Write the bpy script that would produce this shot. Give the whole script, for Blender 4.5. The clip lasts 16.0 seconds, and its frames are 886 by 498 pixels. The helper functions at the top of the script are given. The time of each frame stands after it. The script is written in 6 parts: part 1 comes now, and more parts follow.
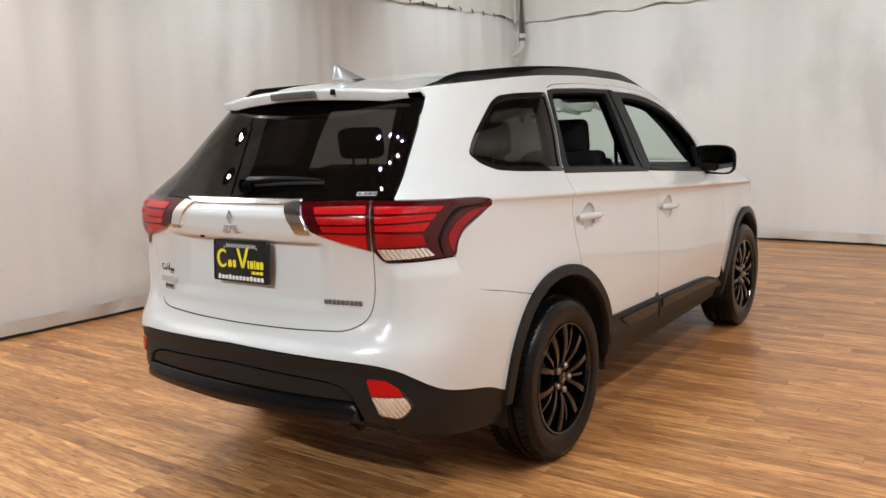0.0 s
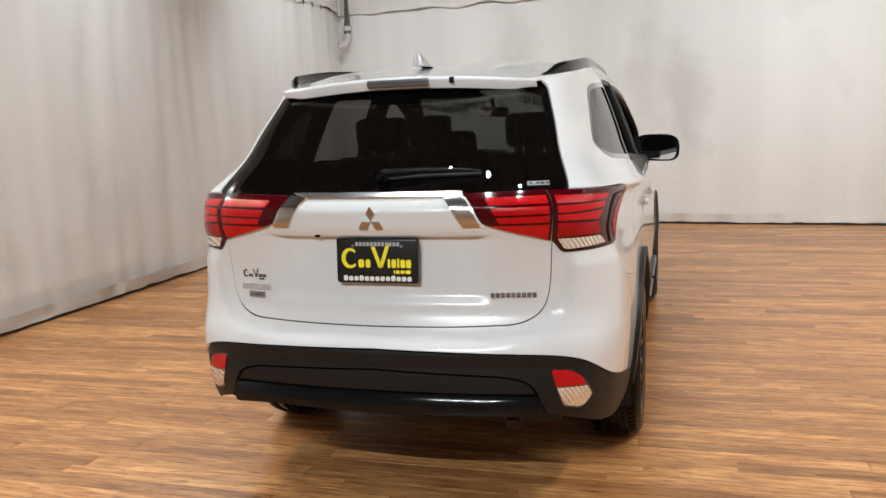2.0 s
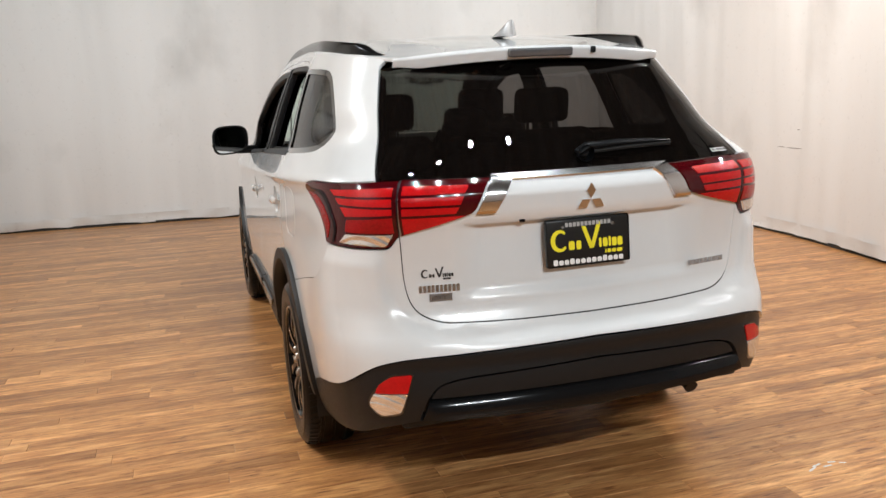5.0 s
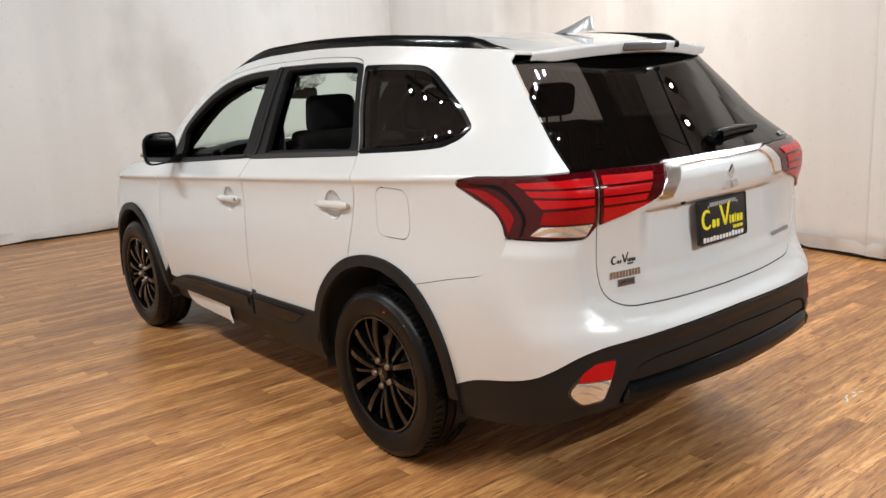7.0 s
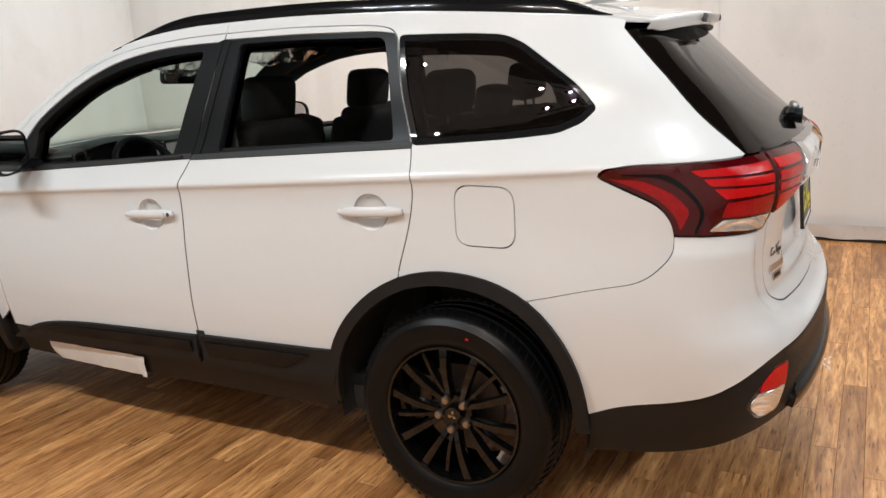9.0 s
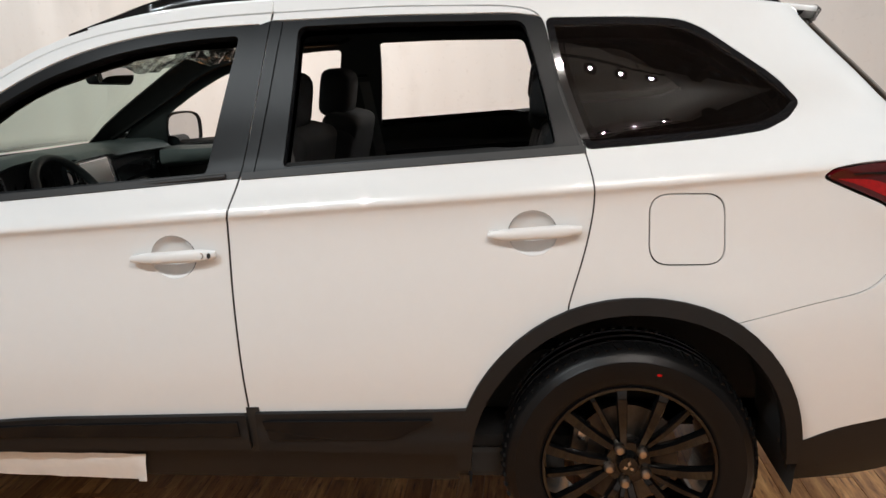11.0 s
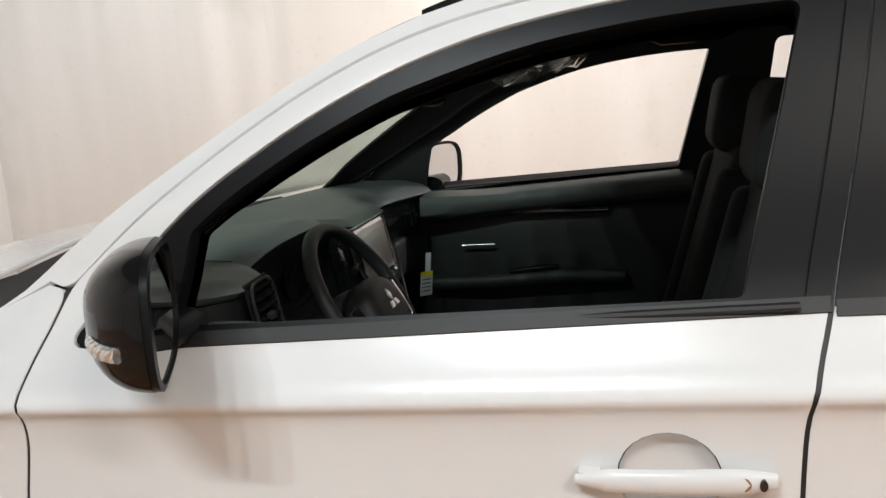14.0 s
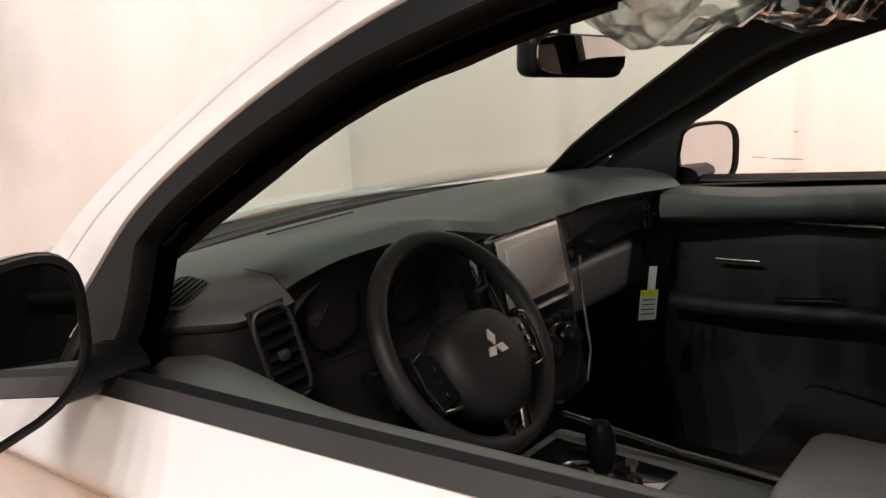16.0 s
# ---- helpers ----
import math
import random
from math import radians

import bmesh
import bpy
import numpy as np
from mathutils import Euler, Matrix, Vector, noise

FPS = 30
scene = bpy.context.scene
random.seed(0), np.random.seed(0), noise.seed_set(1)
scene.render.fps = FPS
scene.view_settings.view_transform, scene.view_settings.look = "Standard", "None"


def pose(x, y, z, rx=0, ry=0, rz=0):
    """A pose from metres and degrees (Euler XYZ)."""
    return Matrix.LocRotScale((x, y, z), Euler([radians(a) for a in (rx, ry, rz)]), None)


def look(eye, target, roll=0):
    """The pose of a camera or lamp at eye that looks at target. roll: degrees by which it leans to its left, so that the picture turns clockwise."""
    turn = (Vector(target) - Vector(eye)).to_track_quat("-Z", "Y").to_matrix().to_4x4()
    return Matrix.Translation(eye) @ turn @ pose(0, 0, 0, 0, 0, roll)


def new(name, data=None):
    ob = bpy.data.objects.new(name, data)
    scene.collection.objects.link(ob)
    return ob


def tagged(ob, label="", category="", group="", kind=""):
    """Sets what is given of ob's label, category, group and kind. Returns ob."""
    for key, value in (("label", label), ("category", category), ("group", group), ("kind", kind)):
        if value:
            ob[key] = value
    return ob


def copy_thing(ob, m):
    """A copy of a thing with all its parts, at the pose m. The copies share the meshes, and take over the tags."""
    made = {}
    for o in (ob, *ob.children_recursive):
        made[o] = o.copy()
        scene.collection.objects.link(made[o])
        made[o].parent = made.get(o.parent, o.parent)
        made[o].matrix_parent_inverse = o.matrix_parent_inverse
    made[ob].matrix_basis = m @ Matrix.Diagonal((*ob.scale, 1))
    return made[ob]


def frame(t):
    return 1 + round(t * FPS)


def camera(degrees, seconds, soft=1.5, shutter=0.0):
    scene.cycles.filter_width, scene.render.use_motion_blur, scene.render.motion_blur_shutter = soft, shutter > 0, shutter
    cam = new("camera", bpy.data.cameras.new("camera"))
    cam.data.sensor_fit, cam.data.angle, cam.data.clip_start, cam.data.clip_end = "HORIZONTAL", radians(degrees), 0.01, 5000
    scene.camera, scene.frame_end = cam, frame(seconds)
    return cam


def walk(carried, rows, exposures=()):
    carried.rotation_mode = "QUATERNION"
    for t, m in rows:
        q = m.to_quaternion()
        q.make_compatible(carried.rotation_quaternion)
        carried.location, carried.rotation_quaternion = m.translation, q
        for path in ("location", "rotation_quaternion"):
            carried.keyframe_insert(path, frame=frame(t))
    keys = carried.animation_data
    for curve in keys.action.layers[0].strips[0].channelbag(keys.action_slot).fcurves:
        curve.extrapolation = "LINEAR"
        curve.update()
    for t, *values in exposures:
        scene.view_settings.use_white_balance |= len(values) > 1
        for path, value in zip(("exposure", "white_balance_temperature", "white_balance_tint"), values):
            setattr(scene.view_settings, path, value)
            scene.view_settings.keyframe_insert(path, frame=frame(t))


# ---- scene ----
cam = camera(56.6, 16.0)
EXPOSURE = 0.0
PATH = [
    (0, (2.467, -2.043, 1.439), (1.315, -0.435, 1.147), -2.2),
    (0.5, (2.156, -2.242, 1.449), (1.123, -0.556, 1.146), -2.1),
    (1, (1.824, -2.484, 1.463), (0.901, -0.738, 1.151), -2.2),
    (1.5, (1.455, -2.622, 1.454), (0.711, -0.793, 1.135), -2.2),
    (2, (1.038, -2.675, 1.475), (0.492, -0.779, 1.146), -2.3),
    (2.5, (0.621, -2.736, 1.466), (0.225, -0.804, 1.135), -2.2),
    (3, (0.289, -2.679, 1.457), (0.084, -0.718, 1.122), -2.3),
    (3.5, (-0.03, -2.616, 1.456), (-0.036, -0.646, 1.111), -2.4),
    (4, (-0.447, -2.577, 1.46), (-0.156, -0.632, 1.096), -2.5),
    (4.5, (-0.862, -2.478, 1.447), (-0.396, -0.568, 1.077), -2.7),
    (4.7, (-1.019, -2.443, 1.47), (-0.513, -0.546, 1.089), -2.6),
    (6.8, (-2.533, -1.712, 1.53), (-1.36, -0.145, 1.117), -3.2),
    (7, (-2.647, -1.601, 1.525), (-1.418, -0.078, 1.11), -3.1),
    (7.5, (-2.869, -1.265, 1.527), (-1.518, 0.147, 1.105), -3.0),
    (8, (-3.064, -0.904, 1.52), (-1.575, 0.362, 1.093), -2.9),
    (8.2, (-3.099, -0.739, 1.525), (-1.561, 0.46, 1.084), -3.0),
    (10.3, (-3.05, 0.776, 1.481), (-1.15, 1.218, 1.042), -2.1),
    (10.5, (-3.032, 0.931, 1.476), (-1.118, 1.308, 1.037), -2.1),
    (11, (-3.012, 1.308, 1.478), (-1.073, 1.507, 1.028), -2.0),
    (11.5, (-2.991, 1.634, 1.484), (-1.056, 1.855, 1.03), -2.6),
    (12, (-2.934, 1.959, 1.485), (-0.999, 2.194, 1.038), -2.6),
    (12.5, (-2.816, 2.164, 1.49), (-0.881, 2.41, 1.051), -2.6),
    (13, (-2.533, 2.221, 1.502), (-0.598, 2.478, 1.07), -3.0),
    (13.5, (-2.247, 2.283, 1.481), (-0.316, 2.585, 1.06), -2.8),
    (14, (-1.887, 2.316, 1.479), (0.02, 2.771, 1.079), -3.0),
    (14.5, (-1.546, 2.235, 1.486), (0.275, 2.96, 1.093), -3.5),
    (15, (-1.277, 2.206, 1.462), (0.433, 3.167, 1.07), -3.5),
    (15.5, (-1.109, 2.205, 1.458), (0.459, 3.374, 1.04), -3.1),
    (16, (-1.274, 2.119, 1.459), (0.236, 3.355, 1.019), -2.7),
]
walk(cam, [(t, look(eye, target, roll)) for t, eye, target, roll in PATH],
     exposures=[(0, EXPOSURE, 6500, 10), (10, EXPOSURE, 6500, 10), (13.5, EXPOSURE, 6500, 10), (14.5, EXPOSURE + 0.3, 6550, 10), (15.2, EXPOSURE + 0.57, 7000, 20), (16, EXPOSURE + 0.42, 7350, 22)])

# ---- world and lights ----
world = bpy.data.worlds.new("world")
scene.world = world
world.use_nodes = True
world.node_tree.nodes["Background"].inputs[0].default_value = (0.9, 0.95, 1.0, 1)
world.node_tree.nodes["Background"].inputs[1].default_value = 0.05


def lamp_head(eye, target, watts, colour, size=0.036):
    data = bpy.data.lights.new("flood_and_fill_bulb", "AREA")
    data.shape, data.size, data.energy, data.color = "DISK", size, watts, colour
    data.spread = radians(150)
    ob = new("flood_and_fill_bulb", data)
    ob.matrix_world = look(eye, target)
    return ob


WARM, PLAIN, COOL = (1.0, 0.93, 0.865), (1.0, 0.97, 0.95), (0.90, 0.97, 1.0)
LAMP_Z = 3.6
# bars of four floods each: (x, y of the middle), direction along the bar, target, colour, watts a head
BARS = [
    ((-3.2, 0.45), (0, 1), (-0.6, 0.9, 0.2), WARM, 11.5),
    # added fill bar, no known source: bounces light off the west wall
    ((-2.75, -0.9), (0, 1), (-5.0, -0.9, 1.4), PLAIN, 5.5),
    ((-3.1, 3.1), (0, 1), (-0.6, 3.0, 0.3), COOL, 13.5),
    ((3.3, 0.2), (0, 1), (0.6, 0.9, 0.6), PLAIN, 13),
    ((0.0, -4.4), (1, 0), (0.0, 0.0, 0.7), COOL, 28.5),
    ((0.0, 0.1), (1, 0), (0.0, 0.3, 0.0), COOL, 5.5),
    # added fill bar, no known source: brightens the east wall
    ((1.7, 3.2), (0, 1), (3.9, 3.4, 1.2), WARM, 15.5),
    ((2.0, 5.2), (1, 0), (2.4, 7.8, 1.3), COOL, 9.5),
    # added fill bar for the left half of the north wall
    ((-1.8, 5.4), (1, 0), (-2.2, 7.8, 1.3), COOL, 8),
]

# ---- materials ----
def material(name, colour, rough=0.5, metal=0.0, coat=0.0, grain=0.0, scale=40.0, bump=0.0, bump_scale=200.0, second=None, spec=0.5, trans=0.0, stretch=(1, 1, 1)):
    m = bpy.data.materials.new(name)
    m.use_nodes = True
    nt = m.node_tree
    b = nt.nodes["Principled BSDF"]
    b.inputs["Base Color"].default_value = (*colour, 1)
    b.inputs["Roughness"].default_value, b.inputs["Metallic"].default_value = rough, metal
    b.inputs["Coat Weight"].default_value, b.inputs["Coat Roughness"].default_value = coat, 0.03
    b.inputs["Specular IOR Level"].default_value = spec
    b.inputs["Transmission Weight"].default_value = trans
    if grain or bump:
        tc = nt.nodes.new("ShaderNodeTexCoord")
        mp = nt.nodes.new("ShaderNodeMapping")
        mp.inputs["Scale"].default_value = stretch
        nt.links.new(tc.outputs["Object"], mp.inputs["Vector"])
    if grain:
        n1, n2 = nt.nodes.new("ShaderNodeTexNoise"), nt.nodes.new("ShaderNodeTexNoise")
        n1.inputs["Scale"].default_value, n2.inputs["Scale"].default_value = scale, scale * 0.09
        n1.inputs["Detail"].default_value = 6
        mix = nt.nodes.new("ShaderNodeMath"); mix.operation = "MULTIPLY_ADD"
        mix.inputs[1].default_value = 0.5
        half = nt.nodes.new("ShaderNodeMath"); half.operation = "MULTIPLY"; half.inputs[1].default_value = 0.5
        for n in (n1, n2): nt.links.new(mp.outputs[0], n.inputs["Vector"])
        nt.links.new(n2.outputs["Fac"], half.inputs[0])
        nt.links.new(n1.outputs["Fac"], mix.inputs[0]); nt.links.new(half.outputs[0], mix.inputs[2])
        ramp = nt.nodes.new("ShaderNodeValToRGB")
        ramp.color_ramp.elements[0].position, ramp.color_ramp.elements[1].position = 0.3, 0.7
        c2 = second or tuple(c * (1 - grain) for c in colour)
        ramp.color_ramp.elements[0].color, ramp.color_ramp.elements[1].color = (*c2, 1), (*colour, 1)
        nt.links.new(mix.outputs[0], ramp.inputs[0]); nt.links.new(ramp.outputs[0], b.inputs["Base Color"])
    if bump:
        n3, bp = nt.nodes.new("ShaderNodeTexNoise"), nt.nodes.new("ShaderNodeBump")
        n3.inputs["Scale"].default_value, n3.inputs["Detail"].default_value = bump_scale, 4
        bp.inputs["Strength"].default_value, bp.inputs["Distance"].default_value = bump, 0.01
        nt.links.new(mp.outputs[0], n3.inputs["Vector"])
        nt.links.new(n3.outputs["Fac"], bp.inputs["Height"]); nt.links.new(bp.outputs[0], b.inputs["Normal"])
    return m


def tinted_glass(name, tint, rough=0.0, gloss=0.05, veil=None):
    m = bpy.data.materials.new(name)
    m.use_nodes = True
    nt = m.node_tree
    nt.nodes.remove(nt.nodes["Principled BSDF"])
    out = nt.nodes["Material Output"]
    tr, gl, lw, mx = (nt.nodes.new("ShaderNode" + k) for k in ("BsdfTransparent", "BsdfGlossy", "LayerWeight", "MixShader"))
    tr.inputs[0].default_value = (*tint, 1)
    gl.inputs["Roughness"].default_value = rough
    lw.inputs[0].default_value = 0.5
    pw, ma = nt.nodes.new("ShaderNodeMath"), nt.nodes.new("ShaderNodeMath")
    pw.operation, ma.operation = "POWER", "MULTIPLY_ADD"
    pw.inputs[1].default_value, ma.inputs[1].default_value, ma.inputs[2].default_value = 5.0, 0.94, gloss
    nt.links.new(lw.outputs["Facing"], pw.inputs[0]); nt.links.new(pw.outputs[0], ma.inputs[0])
    nt.links.new(ma.outputs[0], mx.inputs[0]); nt.links.new(gl.outputs[0], mx.inputs[2])
    body = tr
    if veil:
        df, body = nt.nodes.new("ShaderNodeBsdfDiffuse"), nt.nodes.new("ShaderNodeAddShader")
        df.inputs[0].default_value = (*veil, 1)
        nt.links.new(tr.outputs[0], body.inputs[0]); nt.links.new(df.outputs[0], body.inputs[1])
    nt.links.new(body.outputs[0], mx.inputs[1])
    nt.links.new(mx.outputs[0], out.inputs[0])
    return m


PAINT = material("pearl_white_paint", (0.665, 0.675, 0.68), 0.26, 0.0, 1.0, grain=0.02, scale=300, spec=0.4)
PLASTIC = material("black_grained_plastic", (0.0095, 0.0095, 0.010), 0.46, spec=0.3, bump=0.12, bump_scale=900, grain=0.3, scale=60)
SATIN = material("satin_black_trim", (0.0065, 0.0072, 0.0083), 0.36, grain=0.2, scale=30, spec=0.15)
GLOSS = material("gloss_black", (0.008, 0.008, 0.009), 0.06, coat=1.0)
RUBBER = material("tyre_rubber", (0.0048, 0.0048, 0.0052), 0.30, spec=0.20, grain=0.35, scale=25, bump=0.1, bump_scale=300)
RIM = material("gloss_black_alloy", (0.0028, 0.0028, 0.003), 0.06, spec=0.12, coat=0.75)
INSERT = material("gloss_black_insert", (0.006, 0.006, 0.0065), 0.12, spec=0.15, coat=0.1)
BRIGHT = material("bright_silver", (0.85, 0.85, 0.86), 0.32, 0.5)
CHROME = material("chrome", (0.90, 0.90, 0.91), 0.15, 1.0)
STEEL = material("brake_steel", (0.14, 0.13, 0.12), 0.4, 1.0, grain=0.4, scale=60)
DARK = material("dark_underbody", (0.022, 0.021, 0.020), 0.8, grain=0.4, scale=20)
BRONZE = material("bronze_nut", (0.42, 0.36, 0.31), 0.3, 1.0, grain=0.2, scale=80)
SEAL = material("rubber_seal", (0.011, 0.011, 0.011), 0.55, grain=0.2, scale=80)
RED_DARK = material("dark_red_lens", (0.055, 0.0012, 0.003), 0.05, coat=0.35, spec=0.25)
RED = material("red_lens", (0.58, 0.006, 0.008), 0.16, coat=0.25, spec=0.2, grain=0.35, scale=160, bump=0.2, bump_scale=350)
RED_DEEP = material("deep_red_lens", (0.42, 0.005, 0.008), 0.18, coat=0.25, spec=0.2, grain=0.5, scale=130, bump=0.3, bump_scale=300)
CLEAR = material("clear_ribbed_lens", (0.80, 0.78, 0.75), 0.14, 0.75, coat=0.5)


def ribs(m, scale, strength):
    """Fine upright ribs moulded into a lens."""
    nt = m.node_tree
    tc, wv, bp = (nt.nodes.new("ShaderNode" + k) for k in ("TexCoord", "TexWave", "Bump"))
    wv.bands_direction = "DIAGONAL"
    wv.inputs["Scale"].default_value, wv.inputs["Distortion"].default_value = scale, 0.6
    bp.inputs["Strength"].default_value, bp.inputs["Distance"].default_value = strength, 0.004
    nt.links.new(tc.outputs["Object"], wv.inputs["Vector"]); nt.links.new(wv.outputs["Fac"], bp.inputs["Height"])
    nt.links.new(bp.outputs[0], nt.nodes["Principled BSDF"].inputs["Normal"])


ribs(CLEAR, 26.0, 0.7)
FLOOR_GLINT = material("painted_floor_glint", (0.36, 0.17, 0.06), 0.15, coat=1.0)
# veil: faint brown put into the pane for dust haze and room reflections
PRIVACY = tinted_glass("privacy_glass", (0.105, 0.10, 0.095), gloss=0.055, veil=(0.0028, 0.002, 0.0017))
DROPPED = material("lowered_tinted_glass", (0.012, 0.012, 0.012), 0.6, spec=0.1, grain=0.2, scale=30)
WINDSHIELD = tinted_glass("clear_glass", (0.72, 0.85, 0.79))
FABRIC = material("seat_fabric", (0.017, 0.0175, 0.018), 0.85, spec=0.2, grain=0.4, scale=260, bump=0.3, bump_scale=600)
DOORTRIM = material("dark_door_vinyl", (0.019, 0.0205, 0.020), 0.55, bump=0.15, bump_scale=700, grain=0.2, scale=90)
DOORTOP = material("door_top_vinyl", (0.092, 0.101, 0.096), 0.5, bump=0.15, bump_scale=700, grain=0.2, scale=90)
PILLAR = material("black_pillar_cloth", (0.019, 0.018, 0.0175), 0.8, spec=0.2, grain=0.3, scale=260, bump=0.2, bump_scale=600)
LEATHER = material("black_leather", (0.021, 0.022, 0.023), 0.48, spec=0.26, bump=0.1, bump_scale=500, grain=0.2, scale=60)
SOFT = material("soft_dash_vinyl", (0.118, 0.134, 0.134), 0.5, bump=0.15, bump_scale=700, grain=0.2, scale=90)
LINER = material("grey_headliner", (0.05, 0.048, 0.045), 0.9, grain=0.2, scale=300)
SILVER = material("silver_trim", (0.55, 0.55, 0.56), 0.25, 1.0)
PAPER = material("white_paper", (0.8, 0.8, 0.79), 0.6, grain=0.1, scale=30)
YELLOW = material("yellow_print", (0.85, 0.75, 0.02), 0.5)
WHITE_INK = material("white_print", (0.8, 0.8, 0.8), 0.5)
BLACK_INK = material("black_print", (0.016, 0.016, 0.016), 0.5)
MIRROR = material("mirror_glass", (0.85, 0.85, 0.85), 0.01, 1.0)

# ---- mesh helpers ----
from mathutils.geometry import delaunay_2d_cdt


def thing(name, label, category, group="", kind=""):
    return tagged(new(name), label, category, group, kind)


def link_mesh(name, verts, faces, mat, parent=None, label="", normals=None, smooth=False):
    me = bpy.data.meshes.new(name)
    me.from_pydata([tuple(v) for v in verts], [], faces)
    me.materials.append(mat)
    if smooth or normals: me.polygons.foreach_set("use_smooth", [True] * len(me.polygons))
    if normals: me.normals_split_custom_set_from_vertices([tuple(n) for n in normals])
    ob = new(name, me)
    ob.parent = parent
    if label: ob["label"] = label
    return ob


def part(name, bm, mat, parent=None, label="", smooth=True, angle=40):
    me = bpy.data.meshes.new(name)
    bm.normal_update()
    if smooth:
        for f in bm.faces: f.smooth = True
        for e in bm.edges:
            if len(e.link_faces) == 2 and e.calc_face_angle(0) > radians(angle): e.smooth = False
    bm.to_mesh(me)
    bm.free()
    me.materials.append(mat)
    ob = new(name, me)
    ob.parent = parent
    if label: ob["label"] = label
    return ob


def box(size, at=(0, 0, 0), bevel=0.0, seg=2, turn=(0, 0, 0), bm=None):
    own = bmesh.new()
    bmesh.ops.create_cube(own, size=1, matrix=Matrix.Diagonal((*size, 1)))
    if bevel: bmesh.ops.bevel(own, geom=own.edges[:], offset=bevel, segments=seg, affect="EDGES", profile=0.6)
    own.transform(pose(*at, *turn))
    if bm is None: return own
    join(bm, own)
    return bm


def join(bm, other):
    me = bpy.data.meshes.new("tmp")
    other.to_mesh(me); other.free()
    bm.from_mesh(me)
    bpy.data.meshes.remove(me)


def lathe(profile, n=48, axis="X", arc=None):
    """profile: (radius, along) pairs turned round the axis."""
    bm = bmesh.new()
    rings = []
    for r, a in profile:
        ring = []
        for i in range(n):
            c, s = math.cos(2 * math.pi * i / n) * r, math.sin(2 * math.pi * i / n) * r
            ring.append(bm.verts.new({"X": (a, c, s), "Z": (c, s, a), "Y": (s, a, c)}[axis]))
        rings.append(ring)
    for a, b in zip(rings, rings[1:]):
        for i in range(n): bm.faces.new((a[i], a[(i + 1) % n], b[(i + 1) % n], b[i]))
    bmesh.ops.recalc_face_normals(bm, faces=bm.faces[:])
    return bm


def tube(points, radius, n=10, flat=1.0, caps=True, closed=False):
    """A round or flattened bar along a line of points; radius may be a list."""
    bm = bmesh.new()
    pts = [Vector(p) for p in points]
    rings = []
    for i, p in enumerate(pts):
        a, b = (pts[i - 1], pts[(i + 1) % len(pts)]) if closed else (pts[max(0, i - 1)], pts[min(len(pts) - 1, i + 1)])
        d = (b - a).normalized()
        side = d.cross(Vector((0, 0, 1)))
        side = side.normalized() if side.length > 1e-4 else Vector((1, 0, 0))
        up = side.cross(d).normalized()
        r = radius[i] if isinstance(radius, (list, tuple)) else radius
        rings.append([bm.verts.new(p + side * math.cos(2 * math.pi * k / n) * r + up * math.sin(2 * math.pi * k / n) * r * flat) for k in range(n)])
    pairs = list(zip(rings, rings[1:])) + ([(rings[-1], rings[0])] if closed else [])
    for a, b in pairs:
        for k in range(n): bm.faces.new((a[k], a[(k + 1) % n], b[(k + 1) % n], b[k]))
    if caps and not closed:
        bm.faces.new(rings[0][::-1]); bm.faces.new(rings[-1])
    bmesh.ops.recalc_face_normals(bm, faces=bm.faces[:])
    return bm


def loft(sections):
    """Skin over equal rings of points, capped."""
    bm = bmesh.new()
    rings = [[bm.verts.new(p) for p in s] for s in sections]
    n = len(rings[0])
    for a, b in zip(rings, rings[1:]):
        for k in range(n): bm.faces.new((a[k], a[(k + 1) % n], b[(k + 1) % n], b[k]))
    bm.faces.new(rings[0][::-1]); bm.faces.new(rings[-1])
    bmesh.ops.recalc_face_normals(bm, faces=bm.faces[:])
    return bm


def writing(name, text, size, m, mat, parent, label="", extrude=0.0006, squeeze=1.0, shear=0.0):
    cu = bpy.data.curves.new("text", "FONT")
    cu.body, cu.size, cu.extrude, cu.align_x, cu.align_y, cu.shear = text, size, extrude, "CENTER", "CENTER", shear
    cu.resolution_u = 3
    tmp = bpy.data.objects.new("text", cu)
    scene.collection.objects.link(tmp)
    dg = bpy.context.evaluated_depsgraph_get()
    me = bpy.data.meshes.new_from_object(tmp.evaluated_get(dg))
    bpy.data.objects.remove(tmp)
    me.transform(Matrix.Diagonal((squeeze, 1, 1, 1)))
    me.materials.clear(); me.materials.append(mat)
    me.transform(m)
    ob = new(name, me)
    ob.parent = parent
    if label: ob["label"] = label
    return ob


# ---- the shell's form ----
def spline(pts):
    """Monotone smooth curve through (x, y) pairs."""
    xs = [p[0] for p in pts]; ys = [p[1] for p in pts]; n = len(pts)
    d = [(ys[i + 1] - ys[i]) / (xs[i + 1] - xs[i]) for i in range(n - 1)]
    m = [d[0]] + [0 if d[i - 1] * d[i] <= 0 else 2 * d[i - 1] * d[i] / (d[i - 1] + d[i]) for i in range(1, n - 1)] + [d[-1]]
    def f(x):
        if x <= xs[0]: return ys[0] + m[0] * (x - xs[0])
        if x >= xs[-1]: return ys[-1] + m[-1] * (x - xs[-1])
        i = 0
        while x > xs[i + 1]: i += 1
        h = xs[i + 1] - xs[i]; t = (x - xs[i]) / h
        return ((1 + 2 * t) * (1 - t) ** 2 * ys[i] + t * (1 - t) ** 2 * h * m[i]
                + t * t * (3 - 2 * t) * ys[i + 1] + t * t * (t - 1) * h * m[i + 1])
    return f
def sstep(a, b, x):
    t = min(1, max(0, (x - a) / (b - a)))
    return t * t * (3 - 2 * t)
